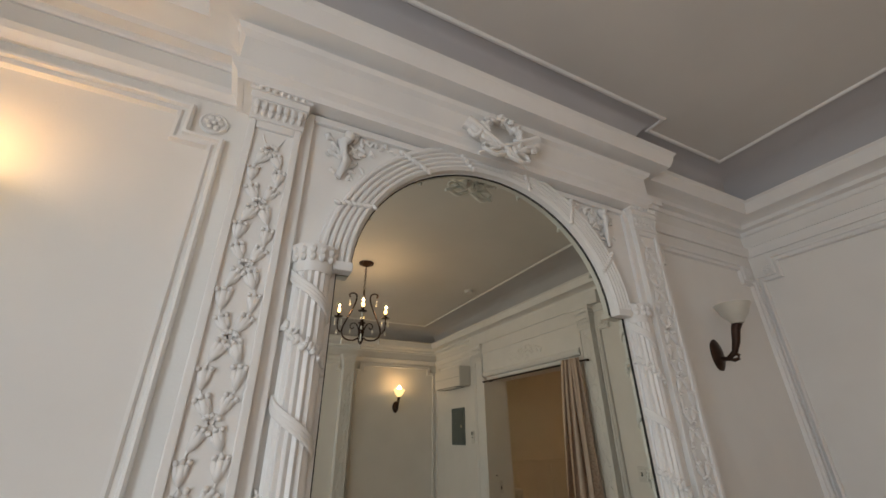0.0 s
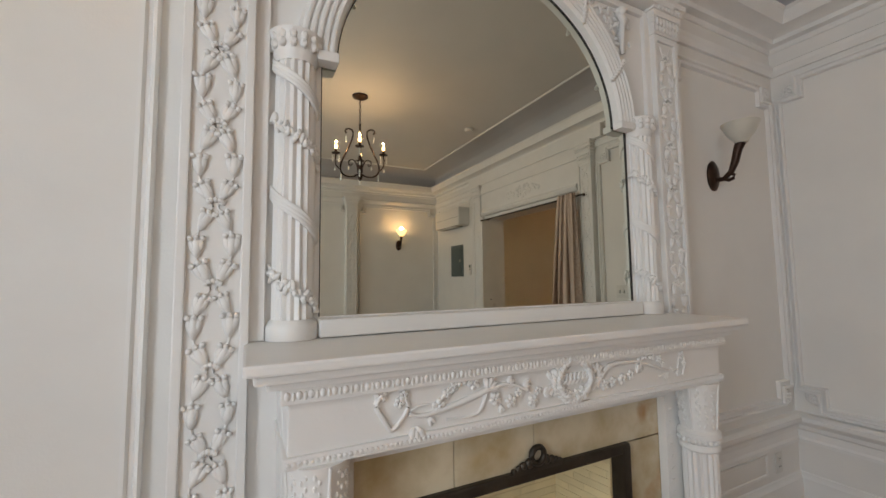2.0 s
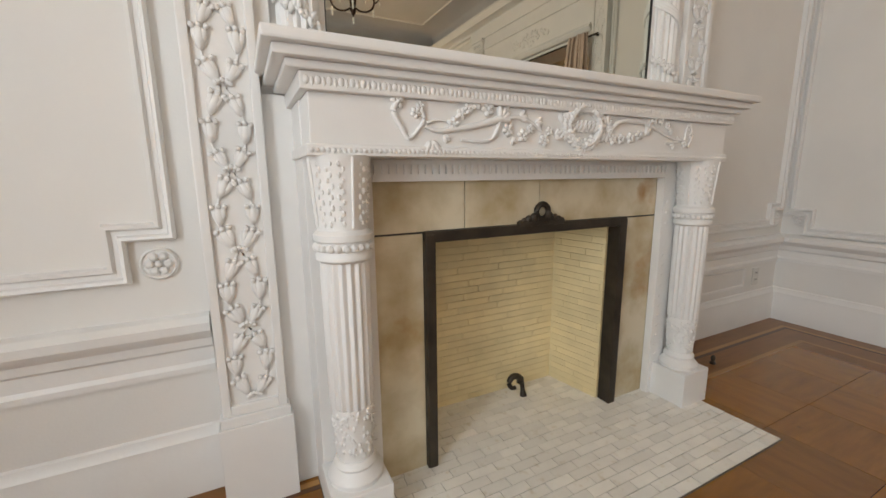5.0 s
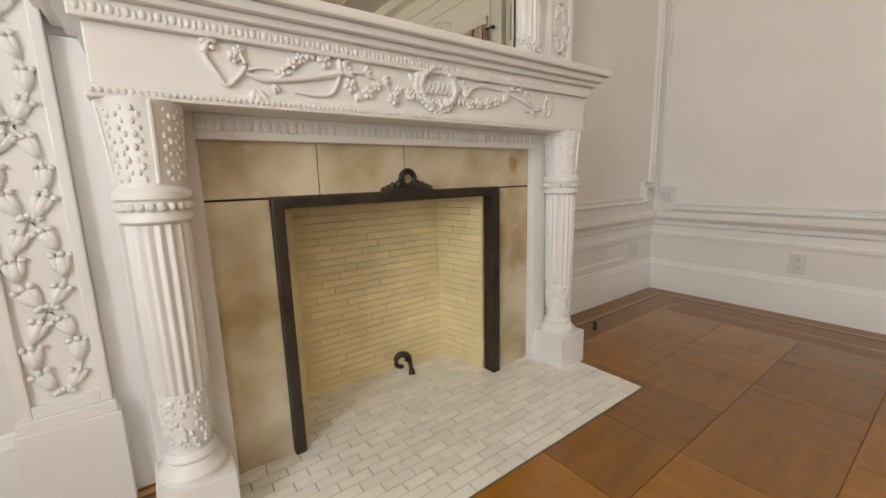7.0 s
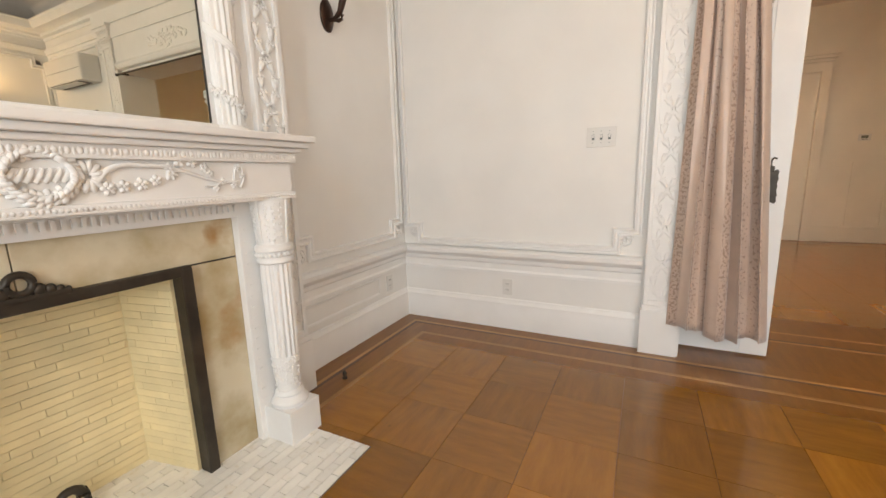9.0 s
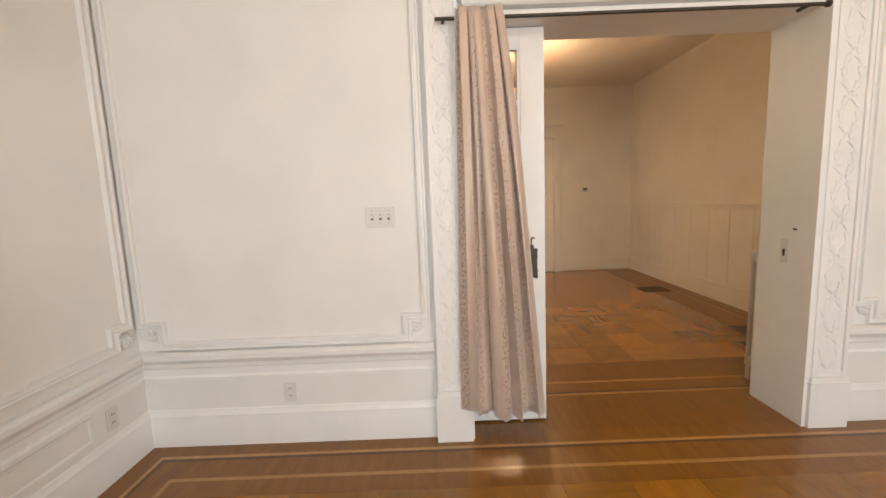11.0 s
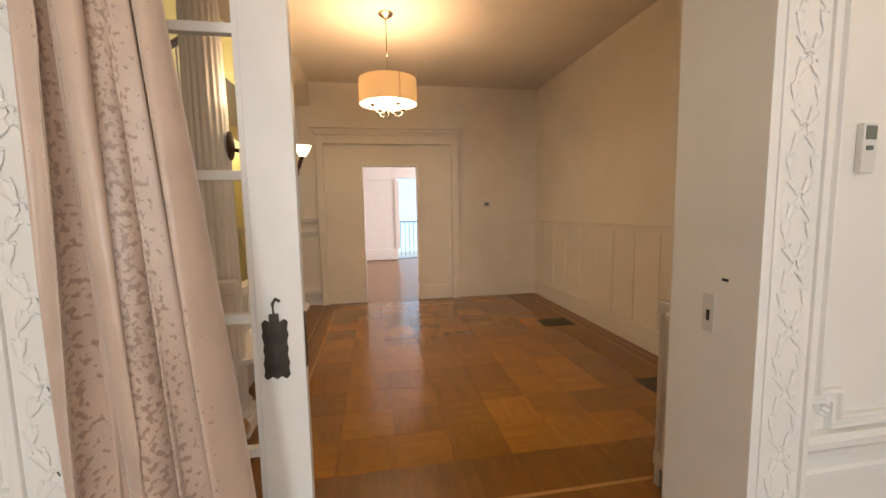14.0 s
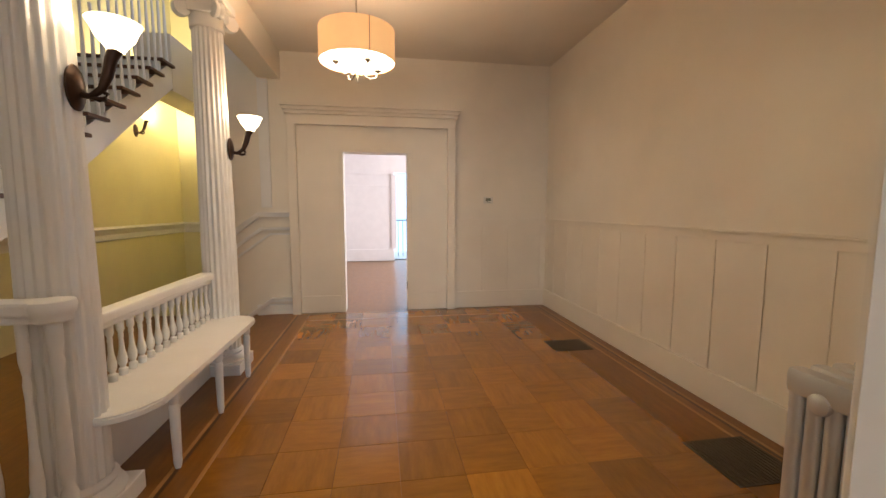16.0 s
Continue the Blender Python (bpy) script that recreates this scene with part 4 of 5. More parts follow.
andiron = empty("gas_log_lighter", "black cast iron scroll fitting standing on the hearth", "fireplace tool")
bm = bmesh.new()
tube(bm, [(1.012, 1.36, 0.004), (1.012, 1.365, 0.03), (1.01, 1.372, 0.06), (1.0, 1.37, 0.085)], [0.016, 0.010, 0.012, 0.016], 8)
part("stem", bm, IRON, andiron, "", 50)
bm = bmesh.new()
tube(bm, [(0.965 + 0.034 * math.cos(a) * (1 - k * 0.03), 1.368, 0.078 + 0.028 * math.sin(a)) for k, a in enumerate([j * 0.45 - 0.3 for j in range(13)])], [0.017 - 0.0007 * k for k in range(13)], 8)
part("scroll", bm, IRON, andiron, "", 50)

# ---- overmantel with arched mirror ----
over = empty("overmantel", "white carved overmantel with arched mirror frame and entablature", "overmantel")
MX0, MX1, MZ0, MZJ = 0.222, 1.585, 1.322, 2.103
AX, AA, AB = 0.886, 0.618, 0.572


def arch_pts(a, b, n=40):
    return [(AX + a * math.cos(math.pi - math.pi * k / n), MZJ + b * math.sin(math.pi * k / n)) for k in range(n + 1)]


# breast wall with the mirror's opening cut through
bm = bmesh.new()
hole = [(MX0, MZ0), (MX0, MZJ)] + arch_pts(AA, AB) + [(MX1, MZJ), (MX1, MZ0)]
front = [bm.verts.new((x, BRK, z)) for x, z in hole]
back = [bm.verts.new((x, PY1, z)) for x, z in hole]
outl = []
for x, z in hole:
    ox = -0.10 if x < AX - 0.3 else (1.90 if x > AX + 0.3 else x)
    oz = 1.20 if z < MZ0 + 0.01 else (z if abs(x - AX) > 0.3 else 2.95)
    if z > MZJ + 0.01:
        ang = math.atan2((z - MZJ), (x - AX))
        k = min(1.0 / max(abs(math.cos(ang)), 1e-4), 1.05 / max(abs(math.sin(ang)), 1e-4))
        ox, oz = AX + k * math.cos(ang), MZJ + k * math.sin(ang) * 0.8
        ox, oz = min(max(ox, -0.10), 1.90), min(oz, 2.95)
    outl.append(bm.verts.new((ox, BRK, oz)))
for i in range(len(hole) - 1):
    bm.faces.new((front[i], front[i + 1], outl[i + 1], outl[i]))
    bm.faces.new((front[i], back[i], back[i + 1], front[i + 1]))
bm.faces.new((front[0], outl[0], outl[-1], front[-1]))
bm.faces.new((front[-1], back[-1], back[0], front[0]))
part("breast_panel", bm, WHITE, over, "", 20)
part("breast_side", boxes((-0.13, -0.10, BRK, PY1, 1.2, 2.95), (1.90, 1.93, BRK, PY1, 1.2, 2.95)), WHITE, over)
bm = bmesh.new()
fm = [bm.verts.new((x, BRK + 0.004, z)) for x, z in hole]
bm.faces.new(fm)
mirror = part("mirror_glass", bm, MIRROR, over, "large arched silvered mirror, slightly aged")
edge = sweep(bmesh.new(), [(x, BRK, z) for x, z in hole], [(0.0, -0.003), (0.0, 0.001), (-0.003, 0.001), (-0.003, -0.003)], (0, -1, 0))
part("mirror_edge", edge, DARK, over, "thin dark mirror edge")
# fluted archivolt
prof = [(0.0, 0.0), (0.0, 0.03)]
for k in range(5):
    s = 0.006 + 0.021 * k
    prof += [(s, 0.036), (s + 0.005, 0.042), (s + 0.012, 0.042), (s + 0.017, 0.036), (s + 0.019, 0.030)]
prof += [(0.118, 0.03), (0.12, 0.0)]
arch = [(x, BRK, z) for x, z in arch_pts(AA + 0.004, AB + 0.004, 56)]
part("archivolt", sweep(bmesh.new(), arch, prof, (0, -1, 0)), WHITE, over, "fluted arch moulding", 35)
bm = bmesh.new()
for k, t in enumerate((0.13, 0.3, 0.42, 0.58, 0.72, 0.87)):
    a = math.pi * (1 - t)
    for j in range(8):
        u = j / 7
        rr = 0.005 + 0.115 * u
        aa = a + 0.10 * (u - 0.5)
        leaf(bm, (AX + (AA + rr) * math.cos(aa), BRK - 0.042, MZJ + (AB + rr) * math.sin(aa)), 0.013, -aa, "y", 0.7, 1.3)
part("ribbon", bm, WHITE, over, "carved ribbon bands", 60)
for a, b in ((0.205, 0.268), (1.505, 1.59)):
    part("impost", boxes((a, b, BRK - 0.05, BRK, MZJ - 0.012, MZJ + 0.02), bev=0.004), WHITE, over)
for xc in (0.148, 1.66):
    bm = lathe(bmesh.new(), [(0.058, 1.32), (0.059, 1.7), (0.058, 2.07)], 96, xc, BRK - 0.005, flutes=16, depth=0.13)
    part("fluted_column", bm, WHITE, over, "", 35)
    part("column_base", lathe(bmesh.new(), [(0.072, 1.264), (0.072, 1.30), (0.066, 1.312), (0.06, 1.32)], 32, xc, BRK - 0.005), WHITE, over, "", 35)
    bm = lathe(bmesh.new(), [(0.058, 2.07), (0.064, 2.09), (0.064, 2.105), (0.07, 2.14), (0.08, 2.155)], 32, xc, BRK - 0.005)
    for k in range(14):
        a = 2 * math.pi * k / 14
        for z in (2.115, 2.14):
            blob(bm, (xc + 0.068 * math.cos(a), BRK - 0.005 + 0.068 * math.sin(a), z), 0.012, 1, 1, 1.3, u=6, v=4)
    part("column_capital", bm, WHITE, over, "", 50)
    def wound(k, zc, drop, out=0.0605):
        a = math.pi * 0.98 + math.pi * 1.04 * k
        return Vector((xc + out * math.cos(a), BRK - 0.005 + out * math.sin(a), zc - drop * (k - 0.5)))
    for zc in (1.62, 2.0):
        bm = bmesh.new()
        for off in (-0.012, 0.0, 0.012):
            tube(bm, [wound(k / 16, zc + off, 0.135) for k in range(17)], 0.0075, 6)
        part("ribbon", bm, WHITE, over, "carved ribbon wound round the column", 60)
    for zc in (1.40, 1.84):
        bm = bmesh.new()
        rng = random.Random(int(zc * 100))
        tube(bm, [wound(k / 16, zc, 0.12) for k in range(17)], 0.006, 6)
        for k in range(22):
            p = wound((k + 0.5) / 22, zc + rng.uniform(-0.012, 0.016), 0.12, 0.062)
            leaf(bm, p, rng.uniform(0.008, 0.0115), rng.uniform(0.4, 2.6), "y", 0.9, 1.6)
        for k in range(9):
            blob(bm, wound((k + 0.5) / 9, zc + rng.uniform(-0.01, 0.014), 0.12, 0.066), 0.008, u=6, v=4)
        part("leaf_band", bm, WHITE, over, "carved leaf spray wound round the column", 60)
part("mirror_sill", boxes((0.218, 1.578, BRK - 0.055, BRK, 1.2655, 1.318), bev=0.006), WHITE, over)
for nm, b in (("stile", (0.035, 0.075, BRK - 0.02, BRK, 1.264, 2.72)), ("stile", (1.725, 1.765, BRK - 0.02, BRK, 1.264, 2.72)), ("rail", (0.0755, 1.7245, BRK - 0.02, BRK, 2.69, 2.72))):
    part(nm, boxes(b, bev=0.004), WHITE, over)
# entablature of the overmantel
EN = [(0.0, 2.725), (0.02, 2.725), (0.025, 2.75), (0.045, 2.77), (0.05, 2.79), (0.03, 2.80), (0.03, 2.92), (0.05, 2.935), (0.06, 2.955), (0.0, 2.955)]
part("entablature", sweep(bmesh.new(), [(1.85, PY1 - 0.002, 0), (1.85, BRK - 0.06, 0), (-0.18, BRK - 0.06, 0), (-0.18, PY1 - 0.002, 0)], EN, (0, 0, 1)), WHITE, over, "", 25)
part("entablature_core", boxes((-0.179, 1.849, BRK - 0.059, PY1 - 0.001, 2.726, 3.06)), WHITE, over)
# spandrel figures become plain leafy scrolls
for s in (-1, 1):
    bm = bmesh.new()
    cx, cz = AX + s * 0.68, 2.60
    rng = random.Random(21)
    tube(bm, [(cx + s * 0.02, BRK - 0.012, cz - 0.13), (cx - s * 0.01, BRK - 0.02, cz - 0.05), (cx + s * 0.02, BRK - 0.024, cz + 0.02), (cx - s * 0.02, BRK - 0.02, cz + 0.07)], [0.012, 0.02, 0.022, 0.014], 7)
    blob(bm, (cx - s * 0.005, BRK - 0.03, cz + 0.06), 0.022)
    for i in range(46):
        a, r = rng.uniform(0, 6.28), rng.uniform(0.02, 0.11)
        leaf(bm, (cx + r * math.cos(a) - s * 0.02, BRK - 0.006, cz + r * math.sin(a) * 1.1 - 0.02), rng.uniform(0.007, 0.013), rng.uniform(0, 3), "y", 0.7, 1.6)
    for i in range(14):
        leaf(bm, (cx - s * (0.06 + 0.02 * i), BRK - 0.006, cz + 0.065 + rng.uniform(-0.01, 0.015)), 0.010, rng.uniform(0, 3), "y", 0.7, 1.5)
    part("spandrel_carving", bm, WHITE, over, "carved leafy scroll", 60)
# wreath crest
bm = bmesh.new()
rng = random.Random(31)
WC = Vector((0.865, BRK - 0.14, 2.82))
for k in range(46):
    a = 2 * math.pi * k / 46
    for j in range(3):
        r = 0.092 + rng.uniform(-0.014, 0.014)
        leaf(bm, WC + Vector((r * math.cos(a), rng.uniform(-0.022, 0.012), r * math.sin(a))), rng.uniform(0.010, 0.018), rng.uniform(0, 3), "y", 0.9, 1.5)
for s in (-1, 1):
    for i in range(34):
        u = rng.random()
        leaf(bm, WC + Vector((s * (0.05 + 0.12 * u), rng.uniform(-0.02, 0.02), -0.07 + 0.05 * u + rng.uniform(-0.025, 0.025))), rng.uniform(0.010, 0.017), rng.uniform(0, 3), "y", 0.9, 1.6)
    tube(bm, [WC + Vector((s * 0.02, 0.0, -0.10)), WC + Vector((s * 0.09, -0.01, -0.06)), WC + Vector((s * 0.19, 0.0, 0.005))], [0.016, 0.018, 0.026], 8)
for s, x0, z0, x1, z1 in ((1, -0.14, -0.15, 0.19, 0.035), (-1, 0.12, -0.15, -0.19, 0.01)):
    tube(bm, [WC + Vector((x0 + (x1 - x0) * k / 6, -0.012 - 0.012 * math.sin(math.pi * k / 6), z0 + (z1 - z0) * k / 6)) for k in range(7)], [0.007, 0.009, 0.010, 0.010, 0.013, 0.019, 0.024], 8)
for s in (-1, 1):
    loop = smooth_line([(0.01 * s, -0.02, -0.12), (0.07 * s, -0.03, -0.145), (0.12 * s, -0.02, -0.12), (0.10 * s, -0.02, -0.09), (0.04 * s, -0.03, -0.10)], 4)
    tube(bm, [WC + q for q in loop], 0.010, 6)
part("wreath", bm, WHITE, over, "carved wreath with quiver and torch", 60)


# ---- lights that the place has ----
def sconce(label, m, cup_mat, watts, color):
    """Bronze torch sconce: oval back plate, curved arm with a curl, upturned glass cup. Local: back on y=0, arm towards -y."""
    th = empty("wall_sconce", label, "sconce", "bronze wall sconces")
    bm = lathe(bmesh.new(), [(0.05, 0), (0.052, 0.008), (0.042, 0.016), (0.03, 0.02), (0.012, 0.026)], 24, m=Matrix.Rotation(math.pi / 2, 4, "X") @ Matrix.Diagonal((0.85, 1.45, 1, 1)))
    part("back_plate", bm, BRONZE, th, "", 40)
    arm = [(0, -0.015, -0.02), (0, -0.05, -0.025), (0, -0.085, 0.0), (0, -0.105, 0.045), (0, -0.12, 0.10), (0, -0.135, 0.13)]
    part("arm", tube(bmesh.new(), arm, [0.012, 0.011, 0.013, 0.017, 0.019, 0.022], 10), BRONZE, th, "", 60)
    part("curl", tube(bmesh.new(), [(0, -0.05, -0.025), (0, -0.075, -0.035), (0, -0.095, -0.03), (0, -0.10, -0.015), (0, -0.092, -0.012)], [0.008, 0.009, 0.008, 0.007, 0.008], 8), BRONZE, th, "", 60)
    bm = lathe(bmesh.new(), [(0.026, 0.125), (0.034, 0.14), (0.055, 0.165), (0.065, 0.19), (0.078, 0.215), (0.073, 0.214), (0.05, 0.17), (0.02, 0.15)], 24, 0, -0.137)
    part("glass_cup", bm, cup_mat, th, "upturned frosted glass cup", 50)
    m = m @ Matrix.Scale(1.18, 4)
    th.matrix_world = m
    if watts:
        p = m @ Vector((0, -0.137, 0.235))
        lamp("sconce_bulb", "POINT", Matrix.Translation(p), watts, color, 0.03)
    return th


sconce("bronze torch sconce with an unlit frosted glass cup", pose(2.42, PY1, 2.00), CUPOFF, 0, WARM)
sconce("lit bronze torch sconce with glowing glass cup", pose(-0.82, PY1, 2.03), CUPW, 4, WARM)
sconce("lit bronze torch sconce with glowing glass cup", pose(2.40, PY0, 2.03, 0, 0, 180), CUPW, 7, WARM)
# unseen lit sconce, added as a second one on the south wall
sconce("lit bronze torch sconce with glowing glass cup", pose(-0.6, PY0, 2.03, 0, 0, 180), CUPW, 7, WARM)
COL1, COL2 = (4.70, -0.20), (6.33, -0.20)
for cx, cy in (COL1, COL2):
    sconce("lit bronze torch sconce on a fluted column", pose(cx, cy - 0.118, 1.80, 0, 0, 0), CUP, 5, TUNG)
sconce("lit bronze torch sconce under the stair", pose(9.2, 1.9, 2.42), CUP, 110, (1.0, 0.82, 0.5))

# chandelier
ch = empty("chandelier", "dark iron scroll chandelier with crystal drops and lit candles", "chandelier")
part("canopy", lathe(bmesh.new(), [(0.065, PZ), (0.062, PZ - 0.015), (0.03, PZ - 0.035), (0.008, PZ - 0.045)], 24), BRONZE, ch, "", 40)
for k in range(9):
    z = PZ - 0.055 - 0.033 * k
    bm = bmesh.new()
    ring = [((0.008 * math.cos(a), 0, 0.019 * math.sin(a)) if k % 2 else (0, 0.008 * math.cos(a), 0.019 * math.sin(a))) for a in [2 * math.pi * j / 10 for j in range(11)]]
    tube(bm, [Vector(q) + Vector((0, 0, z)) for q in ring], 0.0025, 5)
    part("chain_link", bm, BRONZE, ch)
CZ = PZ - 0.62
part("stem", lathe(bmesh.new(), [(0.006, CZ + 0.27), (0.014, CZ + 0.22), (0.008, CZ + 0.18), (0.01, CZ), (0.018, CZ - 0.04), (0.022, CZ - 0.13), (0.012, CZ - 0.19), (0.024, CZ - 0.22), (0.016, CZ - 0.25), (0.002, CZ - 0.27)], 12), BRONZE, ch, "", 40)
for k in range(4):
    a = 2 * math.pi * k / 4 + 0.26
    c, s = math.cos(a), math.sin(a)
    up_arm = [(0.108, 0.222), (0.118, 0.245), (0.100, 0.268), (0.070, 0.262), (0.056, 0.230), (0.062, 0.17), (0.088, 0.08), (0.125, -0.02), (0.152, -0.11), (0.148, -0.18), (0.110, -0.222), (0.055, -0.226), (0.018, -0.20)]
    up_arm = [(q.x, q.y) for q in smooth_line([(r, z, 0) for r, z in up_arm], 3)]
    inner = [(0.016, -0.19), (0.024, -0.11), (0.050, -0.055), (0.082, -0.060), (0.090, -0.095), (0.072, -0.112), (0.062, -0.094)]
    part("scroll", tube(bmesh.new(), [(q.x * c, q.x * s, CZ + q.y) for q in smooth_line([(r, z, 0) for r, z in inner], 3)], 0.0055, 6), BRONZE, ch, "", 60)
    part("scroll_arm", tube(bmesh.new(), [(r * c, r * s, CZ + z) for r, z in up_arm], 0.0078, 6), BRONZE, ch, "", 60)
    low = [(0.148, -0.15), (0.170, -0.145), (0.190, -0.11), (0.194, -0.05), (0.19, 0.0)]
    part("candle_arm", tube(bmesh.new(), [(r * c, r * s, CZ + z) for r, z in low], 0.006, 6), BRONZE, ch, "", 60)
    part("drip_pan", lathe(bmesh.new(), [(0.008, CZ), (0.034, CZ + 0.008), (0.036, CZ + 0.013), (0.01, CZ + 0.014)], 14, 0.19 * c, 0.19 * s), BRONZE, ch, "", 40)
    part("candle", lathe(bmesh.new(), [(0.011, CZ + 0.014), (0.011, CZ + 0.050), (0.006, CZ + 0.053)], 12, 0.19 * c, 0.19 * s), BRONZE, ch, "", 40)
    part("bulb", lathe(bmesh.new(), [(0.006, CZ + 0.053), (0.014, CZ + 0.068), (0.012, CZ + 0.088), (0.002, CZ + 0.115)], 12, 0.19 * c, 0.19 * s), BULB, ch, "lit candle bulb", 60)
    for rr, zz in ((0.165, -0.01), (0.215, -0.01), (0.195, -0.135), (0.148, -0.20), (0.148, -0.235), (0.110, 0.195), (0.108, 0.165), (0.09, -0.12), (0.215, -0.045), (0.165, -0.045)):
        bm = bmesh.new()
        blob(bm, (rr * c, rr * s, CZ + zz - 0.02), 0.010, 0.8, 0.8, 2.2, u=6, v=4)
        part("crystal_drop", bm, CRYSTAL, ch, "crystal drop, its sparkle put in as opaque pale colour")
ch.matrix_world = pose(1.03, -1.38, 0) @ Matrix.Diagonal((1.25, 1.25, 1, 1))
for k in range(4):
    a = 2 * math.pi * k / 4 + 0.26
    lamp("candle_light", "POINT", pose(1.03 + 0.2375 * math.cos(a), -1.38 + 0.2375 * math.sin(a), CZ + 0.128), 5.2, WARM, 0.006)

# drum pendant in the hall
dp = empty("drum_pendant", "tan fabric drum pendant with lit diffuser and nickel arms", "pendant lamp")
part("canopy", lathe(bmesh.new(), [(0.07, HZ + 0.05), (0.068, HZ + 0.035), (0.03, HZ + 0.01), (0.006, HZ)], 24), NICKEL, dp, "", 40)
part("rod", lathe(bmesh.new(), [(0.005, HZ + 0.02), (0.005, HZ - 0.30), (0.014, HZ - 0.31), (0.016, HZ - 0.325), (0.006, HZ - 0.335), (0.006, 2.62)], 10), NICKEL, dp, "", 40)
R0 = 0.272
bm = bmesh.new()
for k in range(64):
    a, b = 2 * math.pi * k / 64, 2 * math.pi * (k + 1) / 64
    q = [(R0, 2.44), (R0, 2.665), (R0 - 0.004, 2.665), (R0 - 0.004, 2.44)]
    for (r1, z1), (r2, z2) in zip(q, q[1:] + q[:1]):
        bm.faces.new([bm.verts.new((r * math.cos(t), r * math.sin(t), z)) for r, t, z in ((r1, a, z1), (r1, b, z1), (r2, b, z2), (r2, a, z2))])
bmesh.ops.remove_doubles(bm, verts=bm.verts[:], dist=1e-5)
part("shade", bm, SHADE, dp, "tan fabric drum shade", 40)
bm = lathe(bmesh.new(), [(R0 - 0.006, 2.445), (R0 - 0.006, 2.45), (R0 * 0.6, 2.452)], 48)
part("diffuser", bm, DIFF, dp, "bright white diffuser")
part("seam", boxes((R0 * math.cos(3.5) - 0.003, R0 * math.cos(3.5) + 0.001, R0 * math.sin(3.5) - 0.003, R0 * math.sin(3.5) + 0.001, 2.44, 2.665)), TREAD, dp)
for k in range(4):
    a = 2 * math.pi * k / 4 + 0.5
    c, s = math.cos(a), math.sin(a)
    part("arm", tube(bmesh.new(), [(r * c, r * s, z) for r, z in ((0.01, 2.42), (0.05, 2.365), (0.10, 2.345), (0.15, 2.365), (0.165, 2.41))], 0.005, 6), NICKEL, dp, "", 60)
    part("cup", lathe(bmesh.new(), [(0.006, 2.40), (0.026, 2.412), (0.028, 2.42), (0.012, 2.425), (0.011, 2.444)], 12, 0.165 * c, 0.165 * s), NICKEL, dp, "", 40)
part("finial", lathe(bmesh.new(), [(0.003, 2.30), (0.012, 2.33), (0.008, 2.36), (0.018, 2.40), (0.01, 2.45)], 12), NICKEL, dp, "", 40)
dp.matrix_world = pose(5.97, -1.345, -0.05)
lamp("pendant_bulbs", "POINT", pose(5.97, -1.345, 2.535), HALL_W * 1.25, TUNG, 0.03)
lamp("pendant_glow", "AREA", pose(5.97, -1.345, 2.375), HALL_W * 0.32, TUNG, 0.45)

# ---- sliding door with curtain ----
door = empty("door_1", "white glazed sliding door, half drawn from its pocket", "door", "", "structure")
DX0, DX1 = 3.255, 3.297
DE, DB = -0.955, -0.42
part("lock_stile", boxes((DX0, DX1, DE, DE + 0.135, 0.012, OZ - 0.035), bev=0.004), WHITE, door)
part("top_rail", boxes((DX0 + 0.001, DX1 - 0.001, DE + 0.135, DB, 2.18, OZ - 0.036)), WHITE, door)
part("bottom_rail", boxes((DX0 + 0.001, DX1 - 0.001, DE + 0.135, DB, 0.013, 0.26)), WHITE, door)
for z in (0.66, 1.08, 1.50, 1.90):
    part("muntin", boxes((DX0 + 0.006, DX1 - 0.006, DE + 0.135, DB, z - 0.014, z + 0.014), bev=0.003), WHITE, door)
for z0, z1 in ((0.26, 0.66), (0.66, 1.08), (1.08, 1.50), (1.50, 1.90), (1.90, 2.18)):
    pn = part("pane", boxes((3.274, 3.278, DE + 0.13, DB, z0, z1)), GLASS, door)
    pn.visible_shadow = False
part("bead", boxes((DX0 + 0.004, DX1 - 0.004, DE + 0.135, DE + 0.150, 0.26, 2.18), bev=0.002), WHITE, door)
bm = bmesh.new()
rim = []
for k in range(48):
    t = 2 * math.pi * k / 48
    cy, cz = math.copysign(min(1, abs(1.35 * math.cos(t))), math.cos(t)), math.copysign(min(1, abs(1.35 * math.sin(t))), math.sin(t))
    waist = 1 - 0.10 * (1 - abs(cz)) + 0.07 * math.cos(4 * math.pi * cz)
    crown = 1 + 0.05 * math.cos(3 * math.pi * cy)
    rim.append((DE + 0.082 + 0.037 * cy * waist, 0.985 + 0.087 * cz * crown))
fr_v, bk_v = [bm.verts.new((DX0 - 0.006, y, z)) for y, z in rim], [bm.verts.new((DX0, y, z)) for y, z in rim]
bm.faces.new(fr_v), bm.faces.new(bk_v)
for k in range(48):
    bm.faces.new((fr_v[k], fr_v[(k + 1) % 48], bk_v[(k + 1) % 48], bk_v[k]))
esc = part("lock_plate", bm, IRON, door, "ornate dark bronze lock plate")
part("keyhole", boxes((DX0 - 0.0075, DX0 - 0.005, DE + 0.077, DE + 0.087, 0.95, 0.99)), DARK, esc)
bm = bmesh.new()
box(bm, DX0 - 0.012, DX0 - 0.005, DE + 0.068, DE + 0.096, 1.065, 1.095, bev=0.003)
tube(bm, [(DX0 - 0.008, DE + 0.082, 1.09), (DX0 - 0.008, DE + 0.084, 1.125), (DX0 - 0.01, DE + 0.074, 1.14), (DX0 - 0.014, DE + 0.062, 1.132)], 0.0045, 6)
part("finger_pull", bm, IRON, esc)
part("edge_latch", boxes((3.264, 3.288, DE - 0.002, DE + 0.003, 0.92, 1.09)), IRON, door, "dark edge latch")
